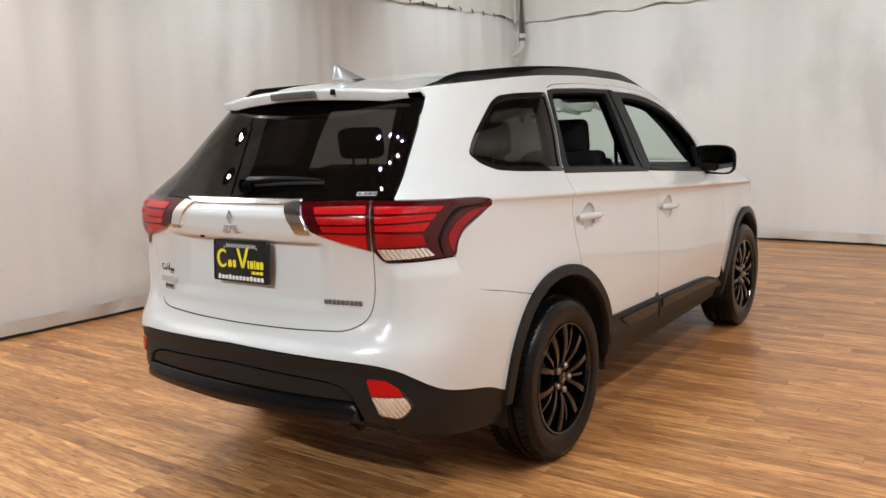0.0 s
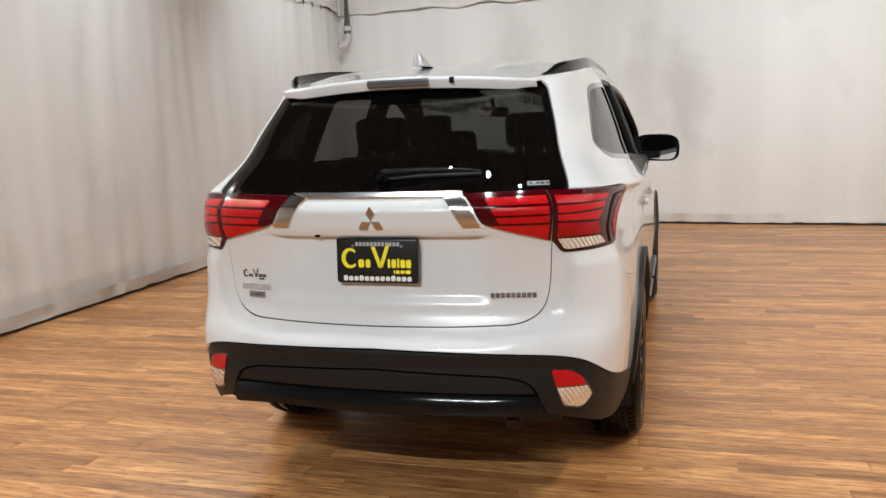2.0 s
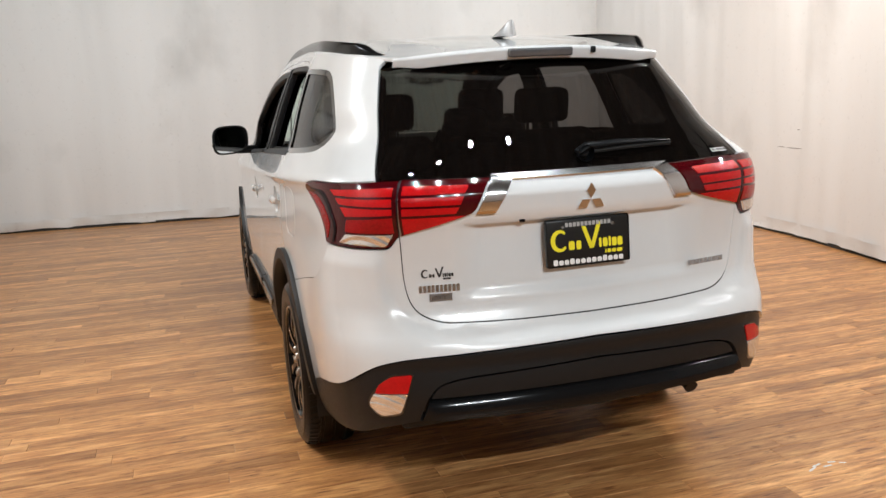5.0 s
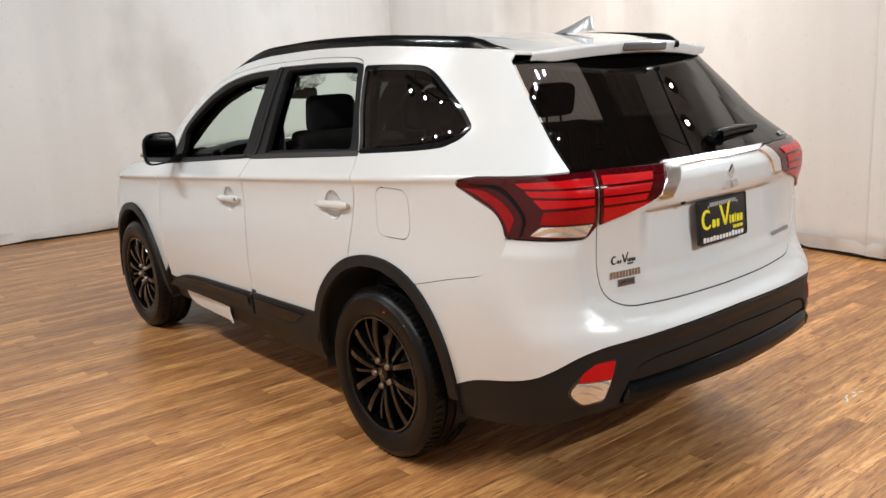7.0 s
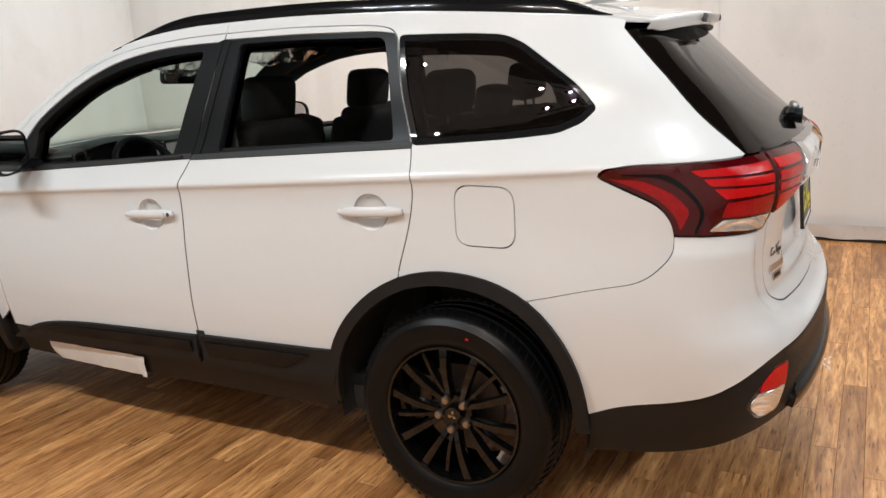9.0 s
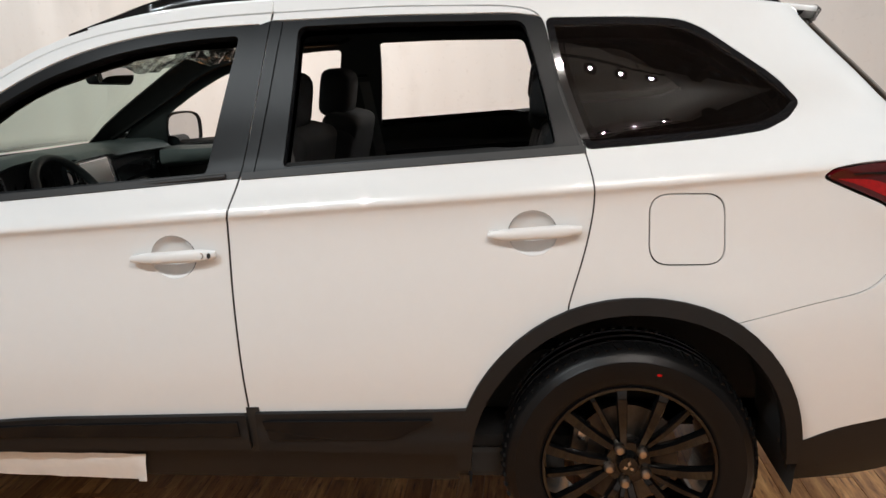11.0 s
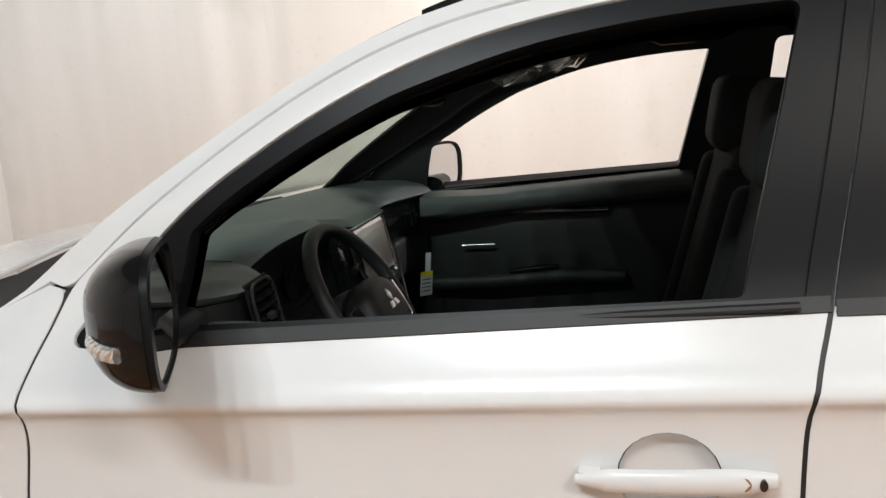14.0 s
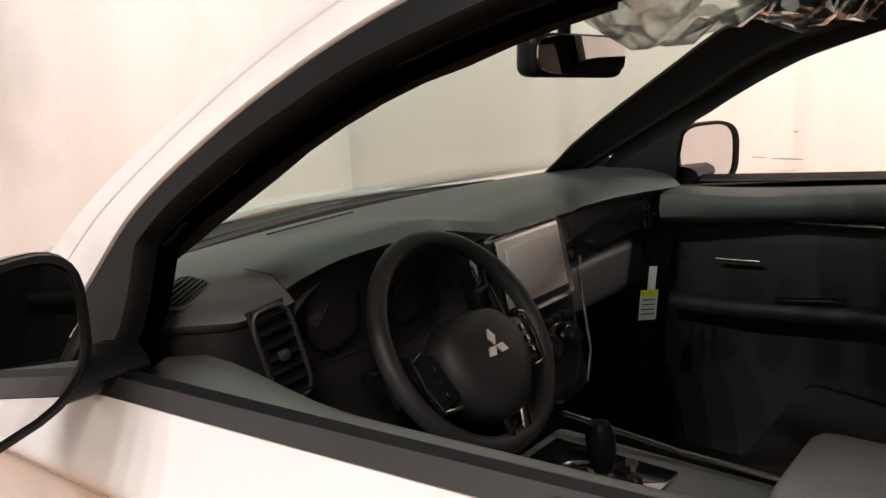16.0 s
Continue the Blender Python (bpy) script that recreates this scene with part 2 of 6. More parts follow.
SIDE = spline([(0.22, 0.80), (0.30, 0.845), (0.38, 0.872), (0.47, 0.886), (0.55, 0.893), (0.64, 0.897), (0.78, 0.893), (0.92, 0.887), (0.98, 0.884), (1.035, 0.8825),
               (1.07, 0.8832), (1.10, 0.8860), (1.118, 0.8905), (1.129, 0.8968), (1.136, 0.8995), (1.142, 0.8985), (1.152, 0.8935), (1.18, 0.872), (1.21, 0.852), (1.235, 0.836), (1.26, 0.822), (1.30, 0.806),
               (1.40, 0.772), (1.55, 0.714), (1.65, 0.668), (1.75, 0.61)])
REAR_LOW = spline([(0.18, 0.14), (0.27, 0.07), (0.36, 0.015), (0.43, -0.02), (0.52, -0.032), (0.60, -0.025), (0.66, -0.012), (0.72, 0.025), (0.78, 0.05),
                   (0.87, 0.056), (0.96, 0.05), (1.03, 0.04), (1.09, 0.024), (1.135, 0.022), (1.16, 0.034), (1.185, 0.062)])
def REAR(z): return REAR_LOW(z) if z < 1.185 else 0.062 + (z - 1.185) * 1.08 - 0.09 * (z - 1.185) ** 2
FRONT = spline([(0.18, 4.40), (0.30, 4.58), (0.45, 4.64), (0.65, 4.655), (0.80, 4.62), (0.92, 4.50), (1.05, 4.2)])
EDGE = spline([(0.38, 1.575), (0.781, 1.616), (1.27, 1.651), (1.751, 1.663), (2.136, 1.656), (2.357, 1.637), (2.535, 1.604), (2.667, 1.563), (2.797, 1.503), (2.93, 1.424), (3.075, 1.332), (3.218, 1.233), (3.331, 1.148), (3.506, 1.106), (3.858, 1.063), (4.209, 0.982), (4.51, 0.878)])
CROWN = spline([(0.38, 0.035), (0.8, 0.045), (1.6, 0.055), (2.2, 0.055), (2.6, 0.05), (3.0, 0.05), (3.3, 0.05), (3.5, 0.055), (4.0, 0.07), (4.6, 0.06)])
YC, YF, W = 1.0, 3.6, 0.9
def side_x(y, z):
    zz = z + 0.055 * (y - 1.2) * sstep(0.55, 0.95, z) * (1 - 0.75 * sstep(1.17, 1.33, z) * sstep(2.0, 2.6, y))
    x = SIDE(zz)
    up = sstep(1.05, 1.3, z)
    low = sstep(1.0, 0.75, z)
    if y < 1.3: x -= ((1.3 - y) / 1.3) ** 2 * (0.11 * (1 - low) + 0.06 * up + 0.105 * sstep(1.18, 1.38, z) + 0.14 * sstep(1.36, 1.60, z))
    if y < 0.9: x -= ((0.9 - y) / 0.9) ** 2 * 0.12 * low
    if y > 3.3: x -= 0.10 * ((y - 3.3) / 1.3) ** 2
    if y > 2.2: x -= 0.012 * up * (y - 2.2) ** 2 + 0.016 * sstep(EDGE(y) - 0.07, EDGE(y), z) * sstep(2.2, 2.6, y) * sstep(3.4, 3.2, y)
    return x
def skin(u, z):
    """Place on the right half of the shell; u runs from the rear's middle round the corner and along the side to the front's middle."""
    if u <= W + YC:
        tx, ty = (u, -YC) if u <= W else (W, u - W - YC)
        tr = (REAR(z) + 0 - YC) / ty if ty < -1e-6 else 1e9
        for _ in range(4):
            x, y = tx * min(tr, 1.1), YC + ty * min(tr, 1.1)
            tr = (REAR(z) + 0.15 * min(abs(x), 0.9) ** 2 - YC) / ty if ty < -1e-6 else 1e9
        ts = 1e9
        if tx > 1e-6:
            ts = 1.0
            for _ in range(4):
                ts = side_x(max(YC + ty * ts, -0.1), z) / tx
        if z < 1.2 and abs(u) < 0.5: tr -= (0.015 * sstep(0.795, 0.835, z) + 0.029 * sstep(0.83, 1.04, z)) * sstep(1.056, 1.040, z) * sstep(0.51, 0.39, abs(u))
        t = (tr ** -12 + ts ** -12) ** (-1 / 12)
        return tx * t, YC + ty * t, z
    if u <= W + YF:
        return side_x(u - W, z), u - W, z
    v = u - W
    tx, ty = (W, v - YF) if v <= 4.66 else (W - (v - 4.66), 4.66 - YF)
    tf = 1e9 if ty < 1e-6 else 1.0
    for _ in range(4):
        if ty > 1e-6: tf = (FRONT(z) - 0.25 * min(abs(tx * min(tf, 1.1)), 0.9) ** 2 - YF) / ty
    ts = 1e9
    if tx > 1e-6:
        ts = 1.0
        for _ in range(4): ts = side_x(min(YF + ty * ts, 4.66), z) / tx
    t = (tf ** -8 + ts ** -8) ** -0.125
    return tx * t, YF + ty * t, z
def unfold(x, y):
    x = abs(x)
    if y >= YF + 1e-9:
        k = (y - YF) / max(x, 1e-9)
        if k * W <= 4.66 - YF: return W + YF + k * W
        return W + 4.66 + (W - (4.66 - YF) / k)
    if y >= YC: return W + y
    if x / (YC - y) <= W / YC: return x / (YC - y) * YC
    return W + YC - (YC - y) * W / x
def top(s, y):
    x, _, z = skin(W + y, EDGE(y)) if y > YC else (side_top(y), 0, EDGE(y))
    return s * x, y, z + CROWN(y) * (1 - s * s)
def side_top(y):
    z = EDGE(y)
    u0, u1 = 0.3, W + YC
    for _ in range(30):
        um = (u0 + u1) / 2
        if skin(um, z)[1] < y: u0 = um
        else: u1 = um
    return skin(u1, z)[0]

XE = spline([(0.36, 0.475), (0.5, 0.520), (0.6, 0.570), (0.7, 0.611), (0.8, 0.633), (1.0, 0.657)] + [(1.2 + 0.2 * i, side_x(1.2 + 0.2 * i, EDGE(1.2 + 0.2 * i))) for i in range(18)])


def skin2(u, z):
    x, y, z = skin(abs(u), z)
    return Vector((x if u >= 0 else -x, y, z))


def top2(x, y):
    s = x / XE(y)
    return Vector((x, y, EDGE(y) + CROWN(y) * (1 - s * s)))


def soften(points, seg=6):
    """A closed outline of (a, b) or (a, b, r) with its corners rounded off by r."""
    out, n = [], len(points)
    for i in range(n):
        p, q, o = points[i], points[(i + 1) % n], points[i - 1]
        r = p[2] if len(p) > 2 else 0.0
        P, Q, O = Vector(p[:2]), Vector(q[:2]), Vector(o[:2])
        if r <= 0: out.append(P); continue
        a = P + (O - P).normalized() * min(r, (O - P).length * 0.499)
        b = P + (Q - P).normalized() * min(r, (Q - P).length * 0.499)
        for k in range(seg + 1):
            t = k / seg
            out.append(a * (1 - t) ** 2 + P * 2 * t * (1 - t) + b * t * t)
    clean = []
    for p in out:
        if not clean or (p - clean[-1]).length > 1e-4: clean.append(p)
    return clean


def inset(poly, d):
    """Move a closed outline inwards by d (outwards when negative)."""
    n = len(poly)
    area = sum(poly[i - 1].x * poly[i].y - poly[i].x * poly[i - 1].y for i in range(n))
    sg = 1 if area > 0 else -1
    out = []
    for i in range(n):
        a, b = (poly[i] - poly[i - 1]), (poly[(i + 1) % n] - poly[i])
        na, nb = Vector((-a.y, a.x)).normalized() * sg, Vector((-b.y, b.x)).normalized() * sg
        k = max(0.35, 1 + na.dot(nb))
        out.append(poly[i] + (na + nb) * (d / k))
    return out


def within(poly, pts):
    """Which of the points lie inside the outline."""
    P = np.array([tuple(p) for p in poly]); Q = np.array(pts)
    hit = np.zeros(len(Q), bool)
    for i in range(len(P)):
        (x1, y1), (x2, y2) = P[i - 1], P[i]
        if y1 == y2: continue
        c = (Q[:, 1] < y1) != (Q[:, 1] < y2)
        hit ^= c & (Q[:, 0] < (x2 - x1) * (Q[:, 1] - y1) / (y2 - y1) + x1)
    return hit


def panel(name, outline, mat, parent, holes=(), surf=skin2, off=0.0, sgn=1, step=0.035, depth=0.014, gap=0.0033, label="", rounded=True, dish=None, crease=False):
    """A sheet cut from the shell's form by an outline, with its edge turned in. dish(a, b): extra height over the form."""
    def flip(poly): return [Vector((p[0] * sgn, p[1])) for p in poly]
    outer = inset(flip(soften(outline) if rounded else [Vector(p[:2]) for p in outline]), gap)
    inner = [inset(flip(soften(h) if rounded else [Vector(p[:2]) for p in h]), -gap) for h in holes]
    loops = []
    for poly in (outer, *inner):
        dense = []
        for i in range(len(poly)):
            a, b = poly[i], poly[(i + 1) % len(poly)]
            k = max(1, math.ceil((b - a).length / step))
            dense += [a.lerp(b, j / k) for j in range(k)]
        loops.append(dense)
    lo = [min(p[i] for p in outer) for i in (0, 1)]; hi = [max(p[i] for p in outer) for i in (0, 1)]
    gx, gy = np.meshgrid(np.arange(lo[0] + step / 2, hi[0], step), np.arange(lo[1] + step / 2, hi[1], step))
    grid = np.stack([gx.ravel(), gy.ravel()], 1)
    ok = np.ones(len(grid), bool)
    allb = np.array([tuple(p) for l in loops for p in l])
    if len(grid):
        ok &= within(outer, grid)
        for h in inner: ok &= ~within(h, grid)
        near = np.array([((allb - g) ** 2).sum(1).min() for g in grid]) > (step * 0.45) ** 2
        grid = grid[ok & near]
    if crease:
        # closer rows along the shoulder line, which sinks towards the front
        line = lambda u: 1.137 - 0.055 * (abs(u) - W - 1.2)
        grid = grid[[abs(v - line(u)) > 0.045 for u, v in grid]]
        rows = np.array([(u, line(u) + d) for u in np.arange(lo[0] + 0.02, hi[0], 0.03) for d in (-0.036, -0.022, -0.013, -0.007, -0.002, 0.003, 0.009, 0.018, 0.032)])
        ok = within(outer, rows)
        for h in inner: ok &= ~within(h, rows)
        ok &= np.array([((allb - g) ** 2).sum(1).min() for g in rows]) > 0.005 ** 2
        grid = np.concatenate([grid, rows[ok]])
    pts = [p for l in loops for p in l] + [Vector(g) for g in grid]
    edges, k = [], 0
    for l in loops:
        edges += [(k + i, k + (i + 1) % len(l)) for i in range(len(l))]
        k += len(l)
    co, _, tris, *_ = delaunay_2d_cdt(pts, edges, [], 0, 1e-6)
    cen = [((co[t[0]] + co[t[1]] + co[t[2]]) / 3)[:] for t in tris]
    keep = within(outer, cen)
    for h in inner: keep &= ~within(h, cen)
    tris = [tuple(t) for t, q in zip(tris, keep) if q]

    def place(p, extra=0.0):
        e = 0.003
        q = surf(p[0], p[1])
        n = (surf(p[0] + e, p[1]) - surf(p[0] - e, p[1])).cross(surf(p[0], p[1] + e) - surf(p[0], p[1] - e)).normalized()
        h = off + extra
        if dish: h += dish(p[0] * sgn, p[1])
        return q + n * h, n
    verts, norms = [], []
    for p in co:
        q, n = place(p)
        verts.append(q); norms.append(n)
    if dish:
        e = 0.004
        norms = []
        for p in co:
            a = place(p + Vector((e, 0)))[0] - place(p - Vector((e, 0)))[0]
            b = place(p + Vector((0, e)))[0] - place(p - Vector((0, e)))[0]
            norms.append(a.cross(b).normalized())
    faces = list(tris)
    for l, sign in zip(loops, [1] + [-1] * len(inner)):
        area = sum(l[i - 1].x * l[i].y - l[i].x * l[i - 1].y for i in range(len(l)))
        way = 1 if area > 0 else -1
        base = len(verts)
        for i, p in enumerate(l):
            q, n = place(p)
            q2, _ = place(p, -depth)
            d = l[(i + 1) % len(l)] - l[i - 1]
            o2 = Vector((d.y, -d.x)).normalized() * way * sign
            out = (surf(p[0] + o2.x * 0.003, p[1] + o2.y * 0.003) - surf(p[0], p[1]))
            out = out.normalized() if out.length > 1e-7 else n
            verts += [q, q2]; norms += [(out + n * 0.6).normalized(), out]
        m = len(l)
        for i in range(m):
            a, b = base + 2 * i, base + 2 * ((i + 1) % m)
            faces.append((a, a + 1, b + 1, b) if way * sign > 0 else (a, b, b + 1, a + 1))
    return link_mesh(name, verts, faces, mat, parent, label, normals=norms)


def both(fn):
    for sgn in (1, -1): fn(sgn)


# ---- room ----
def wall_cloth(name, clean, dirty, cut):
    """Painted cloth: faint upright streaks, blotchy stains and fine weave."""
    m = material(name, clean, 0.9, bump=0.35, bump_scale=4.0)
    nt = m.node_tree
    N, L = nt.nodes, nt.links
    tc = N.new("ShaderNodeTexCoord")
    facs = []
    for stretch, scale, detail, lo, hi in (((1.6, 1.6, 0.12), 1.0, 3, 0.46, 0.80), ((1, 1, 0.7), 1.1, 7, cut, cut + 0.2), ((1, 1, 1), 26.0, 3, 0.62, 0.74)):
        mp, nz, mr = (N.new("ShaderNode" + k) for k in ("Mapping", "TexNoise", "MapRange"))
        mp.inputs["Scale"].default_value = stretch
        nz.inputs["Scale"].default_value, nz.inputs["Detail"].default_value = scale, detail
        mr.inputs[1].default_value, mr.inputs[2].default_value = lo, hi
        L.new(tc.outputs["Object"], mp.inputs["Vector"]); L.new(mp.outputs[0], nz.inputs["Vector"]); L.new(nz.outputs["Fac"], mr.inputs[0])
        facs.append(mr.outputs[0])
    a, b, c = (N.new("ShaderNodeMath") for _ in range(3))
    a.operation, b.operation, c.operation = "MULTIPLY_ADD", "MULTIPLY_ADD", "MINIMUM"
    a.inputs[1].default_value, b.inputs[1].default_value, c.inputs[1].default_value = 0.45, 0.3, 1.0
    L.new(facs[0], a.inputs[0]); L.new(facs[1], a.inputs[2]); L.new(facs[2], b.inputs[0]); L.new(a.outputs[0], b.inputs[2]); L.new(b.outputs[0], c.inputs[0])
    mx = N.new("ShaderNodeMixRGB")
    mx.inputs[1].default_value, mx.inputs[2].default_value = (*clean, 1), (*dirty, 1)
    L.new(c.outputs[0], mx.inputs[0]); L.new(mx.outputs[0], N["Principled BSDF"].inputs["Base Color"])
    return m


CLOTH = wall_cloth("white_wall_cloth", (0.77, 0.76, 0.745), (0.62, 0.605, 0.585), 0.56)
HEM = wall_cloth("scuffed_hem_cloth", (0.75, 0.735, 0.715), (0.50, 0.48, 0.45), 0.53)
CLOTH_BAND = material("cream_valance_cloth", (0.74, 0.71, 0.67), 0.9, grain=0.12, scale=2.5, bump=0.2, bump_scale=4.0)
DECK = material("dark_ceiling_deck", (0.07, 0.065, 0.06), 0.7, grain=0.3, scale=6)
GAP = material("dark_skirting", (0.03, 0.026, 0.022), 0.8, grain=0.3, scale=10)
PIPE = material("painted_pipe", (0.55, 0.52, 0.49), 0.45, grain=0.15, scale=20)
SMUDGE = material("grey_scuff", (0.40, 0.38, 0.35), 0.9, grain=0.3, scale=60)


def drape(name, a, b, z0, z1, inward, mat, parent, amp=0.03, seed=0, hem=0.02, step=0.05, s0=0.0):
    """Hanging cloth from a to b, with upright folds and a thickness."""
    A, B = Vector(a), Vector(b)
    L = (B - A).length
    n, m = int(L / step), max(2, int((z1 - z0) / 0.16))
    verts, faces = [], []
    inn = Vector(inward)
    for back in (0, 1):
        for j in range(m + 1):
            v = j / m
            for i in range(n + 1):
                s = s0 + L * i / n
                f = noise.noise((s * 1.3 + seed * 17, v * 0.5, seed)) + 0.9 * noise.noise((s * 4.5 + seed * 7, v * 0.9, 3.0)) + 0.25 * noise.noise((s * 9, v * 3, 5.0 + seed))
                sag = 0.5 * noise.noise((s * 0.6, v * 2.0, seed + 9))
                z = z0 + (z1 - z0) * v + (hem * noise.noise((s * 2.5, seed, 1)) if j == 0 else 0)
                p = A.lerp(B, i / n) + inn * (0.03 + amp * (f * (0.5 + 0.5 * abs(v - 0.35)) + sag) - 0.006 * back)
                verts.append((p.x, p.y, z))
    w, h = n + 1, (n + 1) * (m + 1)
    for back in (0, 1):
        for j in range(m):
            for i in range(n):
                q = [back * h + j * w + i, back * h + j * w + i + 1, back * h + (j + 1) * w + i + 1, back * h + (j + 1) * w + i]
                faces.append(q if back == 0 else q[::-1])
    return link_mesh(name, verts, faces, mat, parent, smooth=True)


def wall(name, a, b, inward, label, top=4.4, seed=0, amp=0.045, band=None, s0=0.0):
    A, B, inn = Vector((*a, 0)), Vector((*b, 0)), Vector((*inward, 0)).normalized()
    out = -inn * 0.15
    bm = bmesh.new()
    vs = [bm.verts.new(p + Vector((0, 0, z))) for z in (0, top) for p in (A, B, B + out, A + out)]
    for f in ((0, 1, 2, 3), (4, 5, 6, 7), (0, 1, 5, 4), (1, 2, 6, 5), (2, 3, 7, 6), (3, 0, 4, 7)): bm.faces.new([vs[i] for i in f])
    bmesh.ops.recalc_face_normals(bm, faces=bm.faces[:])
    w = tagged(part(name, bm, CLOTH, None, smooth=False), label, "wall", "", "structure")
    e = (B - A).normalized() * 0.07
    drape("cloth", A - e, B + e, 0.025, band or top, inn, CLOTH, w, amp, seed, s0=s0 - 0.07)
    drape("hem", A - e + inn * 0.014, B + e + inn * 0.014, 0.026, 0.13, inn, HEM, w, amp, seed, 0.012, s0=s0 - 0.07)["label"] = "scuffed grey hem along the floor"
    if band: drape("valance", A - e + inn * 0.06, B + e + inn * 0.06, band, top, inn, CLOTH_BAND, w, 0.05, seed + 5, 0.05, s0=s0 - 0.07)
    d = (B - A).normalized()
    bm = box(((B - A).length, 0.03, 0.03), (0, 0, 0))
    bm.transform(Matrix.Translation((A + B) / 2 + inn * 0.02 + Vector((0, 0, 0.015))) @ pose(0, 0, 0, 0, 0, math.degrees(math.atan2(d.y, d.x))))
    part("skirting", bm, GAP, w, "dark gap strip under the cloth", smooth=False)
    return w


SW, NW, NE, E1, E2, SE = (-3.98, -7), (-3.47, 8.22), (4.07, 7.55), (3.97, 3.6), (3.62, 1.0), (3.5, -7)
wall("wall_west", NW, SW, (1, 0.03), "white cloth wall with soft folds and faint grey stains", seed=1, band=2.88)
wall("wall_north", NE, NW, (-0.09, -1), "white cloth back wall under a cream valance", seed=2, band=2.82)
wall("wall_east_1", E1, NE, (-1, 0.02), "white cloth side wall with creases", seed=3, band=2.9, s0=10.63)
wall("wall_east_2", E2, E1, (-1, 0.13), "white cloth side wall with creases", seed=3, band=2.9, s0=8.0)
wall("wall_east_3", SE, E2, (-1, 0.01), "white cloth side wall with creases", seed=3, band=2.9)
wall("wall_south", SW, SE, (0, 1), "white cloth wall behind the camera", seed=7, band=2.9)

# corrugated ceiling
bm = bmesh.new()
prev = None
for i in range(0, 164):
    x = -4.1 + i * 0.0503
    z = 4.4 + (0.05 if (i // 2) % 2 else 0.0)
    row = (bm.verts.new((x, -7.1, z)), bm.verts.new((x, 8.4, z)))
    if prev: bm.faces.new((prev[0], prev[1], row[1], row[0]))
    prev = row
tagged(part("ceiling", bm, DECK, None, smooth=False), "dark corrugated metal ceiling deck", "ceiling", "", "structure")
for y in (-4.5, -1.0, 2.5, 6.0):
    tagged(part("ceiling_beam", box((8.2, 0.14, 0.22), (0.0, y, 4.29), 0.01), DECK), "dark steel roof beam under the ceiling", "beam", "roof beams", "structure")

# floor bed under the planks
tagged(part("floor", box((8.4, 15.6, 0.1), (0.0, 0.7, -0.07)), material("floor_bed", (0.10, 0.055, 0.025), 0.8), smooth=False), "golden brown bamboo plank floor", "floor", "", "structure")

# corner pipe
pipe = thing("drain_pipe", "pale painted pipe with an elbow in the wall corner", "pipe")
part("riser", tube([(-3.22, 7.92, 4.38), (-3.22, 7.92, 2.55), (-3.22, 7.9, 2.46), (-3.25, 7.86, 2.40), (-3.32, 7.82, 2.37)], 0.045, 12), PIPE, pipe)
part("collar", lathe([(0.0, -0.03), (0.058, -0.03), (0.058, 0.03), (0.0, 0.03)], 16, "Z"), PIPE, pipe).location = (-3.22, 7.92, 2.62)
part("side_pipe", tube([(-3.34, 7.95, 4.38), (-3.34, 7.95, 2.8)], 0.025, 10), PIPE, pipe)

# hooks along the west valance
for i in range(9):
    y = 5.7 + i * 0.26
    bm = tube([(-3.42, y, 2.91), (-3.405, y, 2.88), (-3.41, y, 2.85)], 0.007, 6)
    tagged(part("curtain_hook", bm, GAP), "small dark hook holding up the cloth", "hook", "curtain hooks")

# flood lamps on bars, three of the bars added as fill
HOUSING = material("lamp_housing", (0.02, 0.02, 0.02), 0.4, grain=0.2, scale=30)
for (bx, by), (dx, dy), target, colour, watts in BARS:
    bar = thing("flood_bar", "dark metal bar with four small flood lamps under the ceiling, some bars added as fill", "lamp", "flood bars")
    ends = [Vector((bx + dx * k, by + dy * k, LAMP_Z + 0.16)) for k in (-0.75, 0.75)]
    part("rail", tube(ends, 0.02, 8), HOUSING, bar)
    for e in (0.2, 0.8):
        p = ends[0].lerp(ends[1], e)
        part("hanger", tube([p, (p.x, p.y, 4.45)], 0.008, 6), HOUSING, bar)
    for k in (-0.54, -0.18, 0.18, 0.54):
        eye = Vector((bx + dx * k, by + dy * k, LAMP_Z))
        aim = look(eye, Vector(target) + Vector((dx * k, dy * k, 0)))
        can = lathe([(0.0, 0.12), (0.04, 0.12), (0.05, 0.07), (0.075, 0.01), (0.078, -0.012), (0.072, -0.012), (0.07, 0.004), (0.0, 0.004)], 20, "Z")
        can.transform(aim)
        part("lamp_can", can, HOUSING, bar)
        part("yoke", tube([eye + Vector((0, 0, 0.06)), eye + Vector((0, 0, 0.16))], 0.008, 6), HOUSING, bar)
        bulb = lamp_head(eye, Vector(target) + Vector((dx * k, dy * k, 0)), watts, colour)

# scuffs on the east wall cloth
for y, z, l, h in ((3.62, 0.802, 0.20, 0.005), (3.79, 0.806, 0.10, 0.004), (3.58, 0.965, 0.035, 0.005)):
    bm = bmesh.new()
    bmesh.ops.create_circle(bm, cap_ends=True, segments=14, radius=1, matrix=Matrix.Identity(4))
    for v in bm.verts: v.co *= 1 + 0.3 * noise.noise(v.co * 3 + Vector((y, z, 0)))
    bm.transform(pose(3.875, y, z, 0, -90, 0) @ Matrix.Diagonal((h, l / 2, 1, 1)))
    tagged(part("scuff_mark", bm, SMUDGE, smooth=False), "thin grey scuff mark on the white cloth wall", "stain", "wall scuffs")
# ---- car: outside ----
car = thing("suv_car", "pearl white mid-size SUV with black cladding and black wheels", "car")
HUB_R, HUB_F, HUB_Z = 1.028, 3.735, 0.355


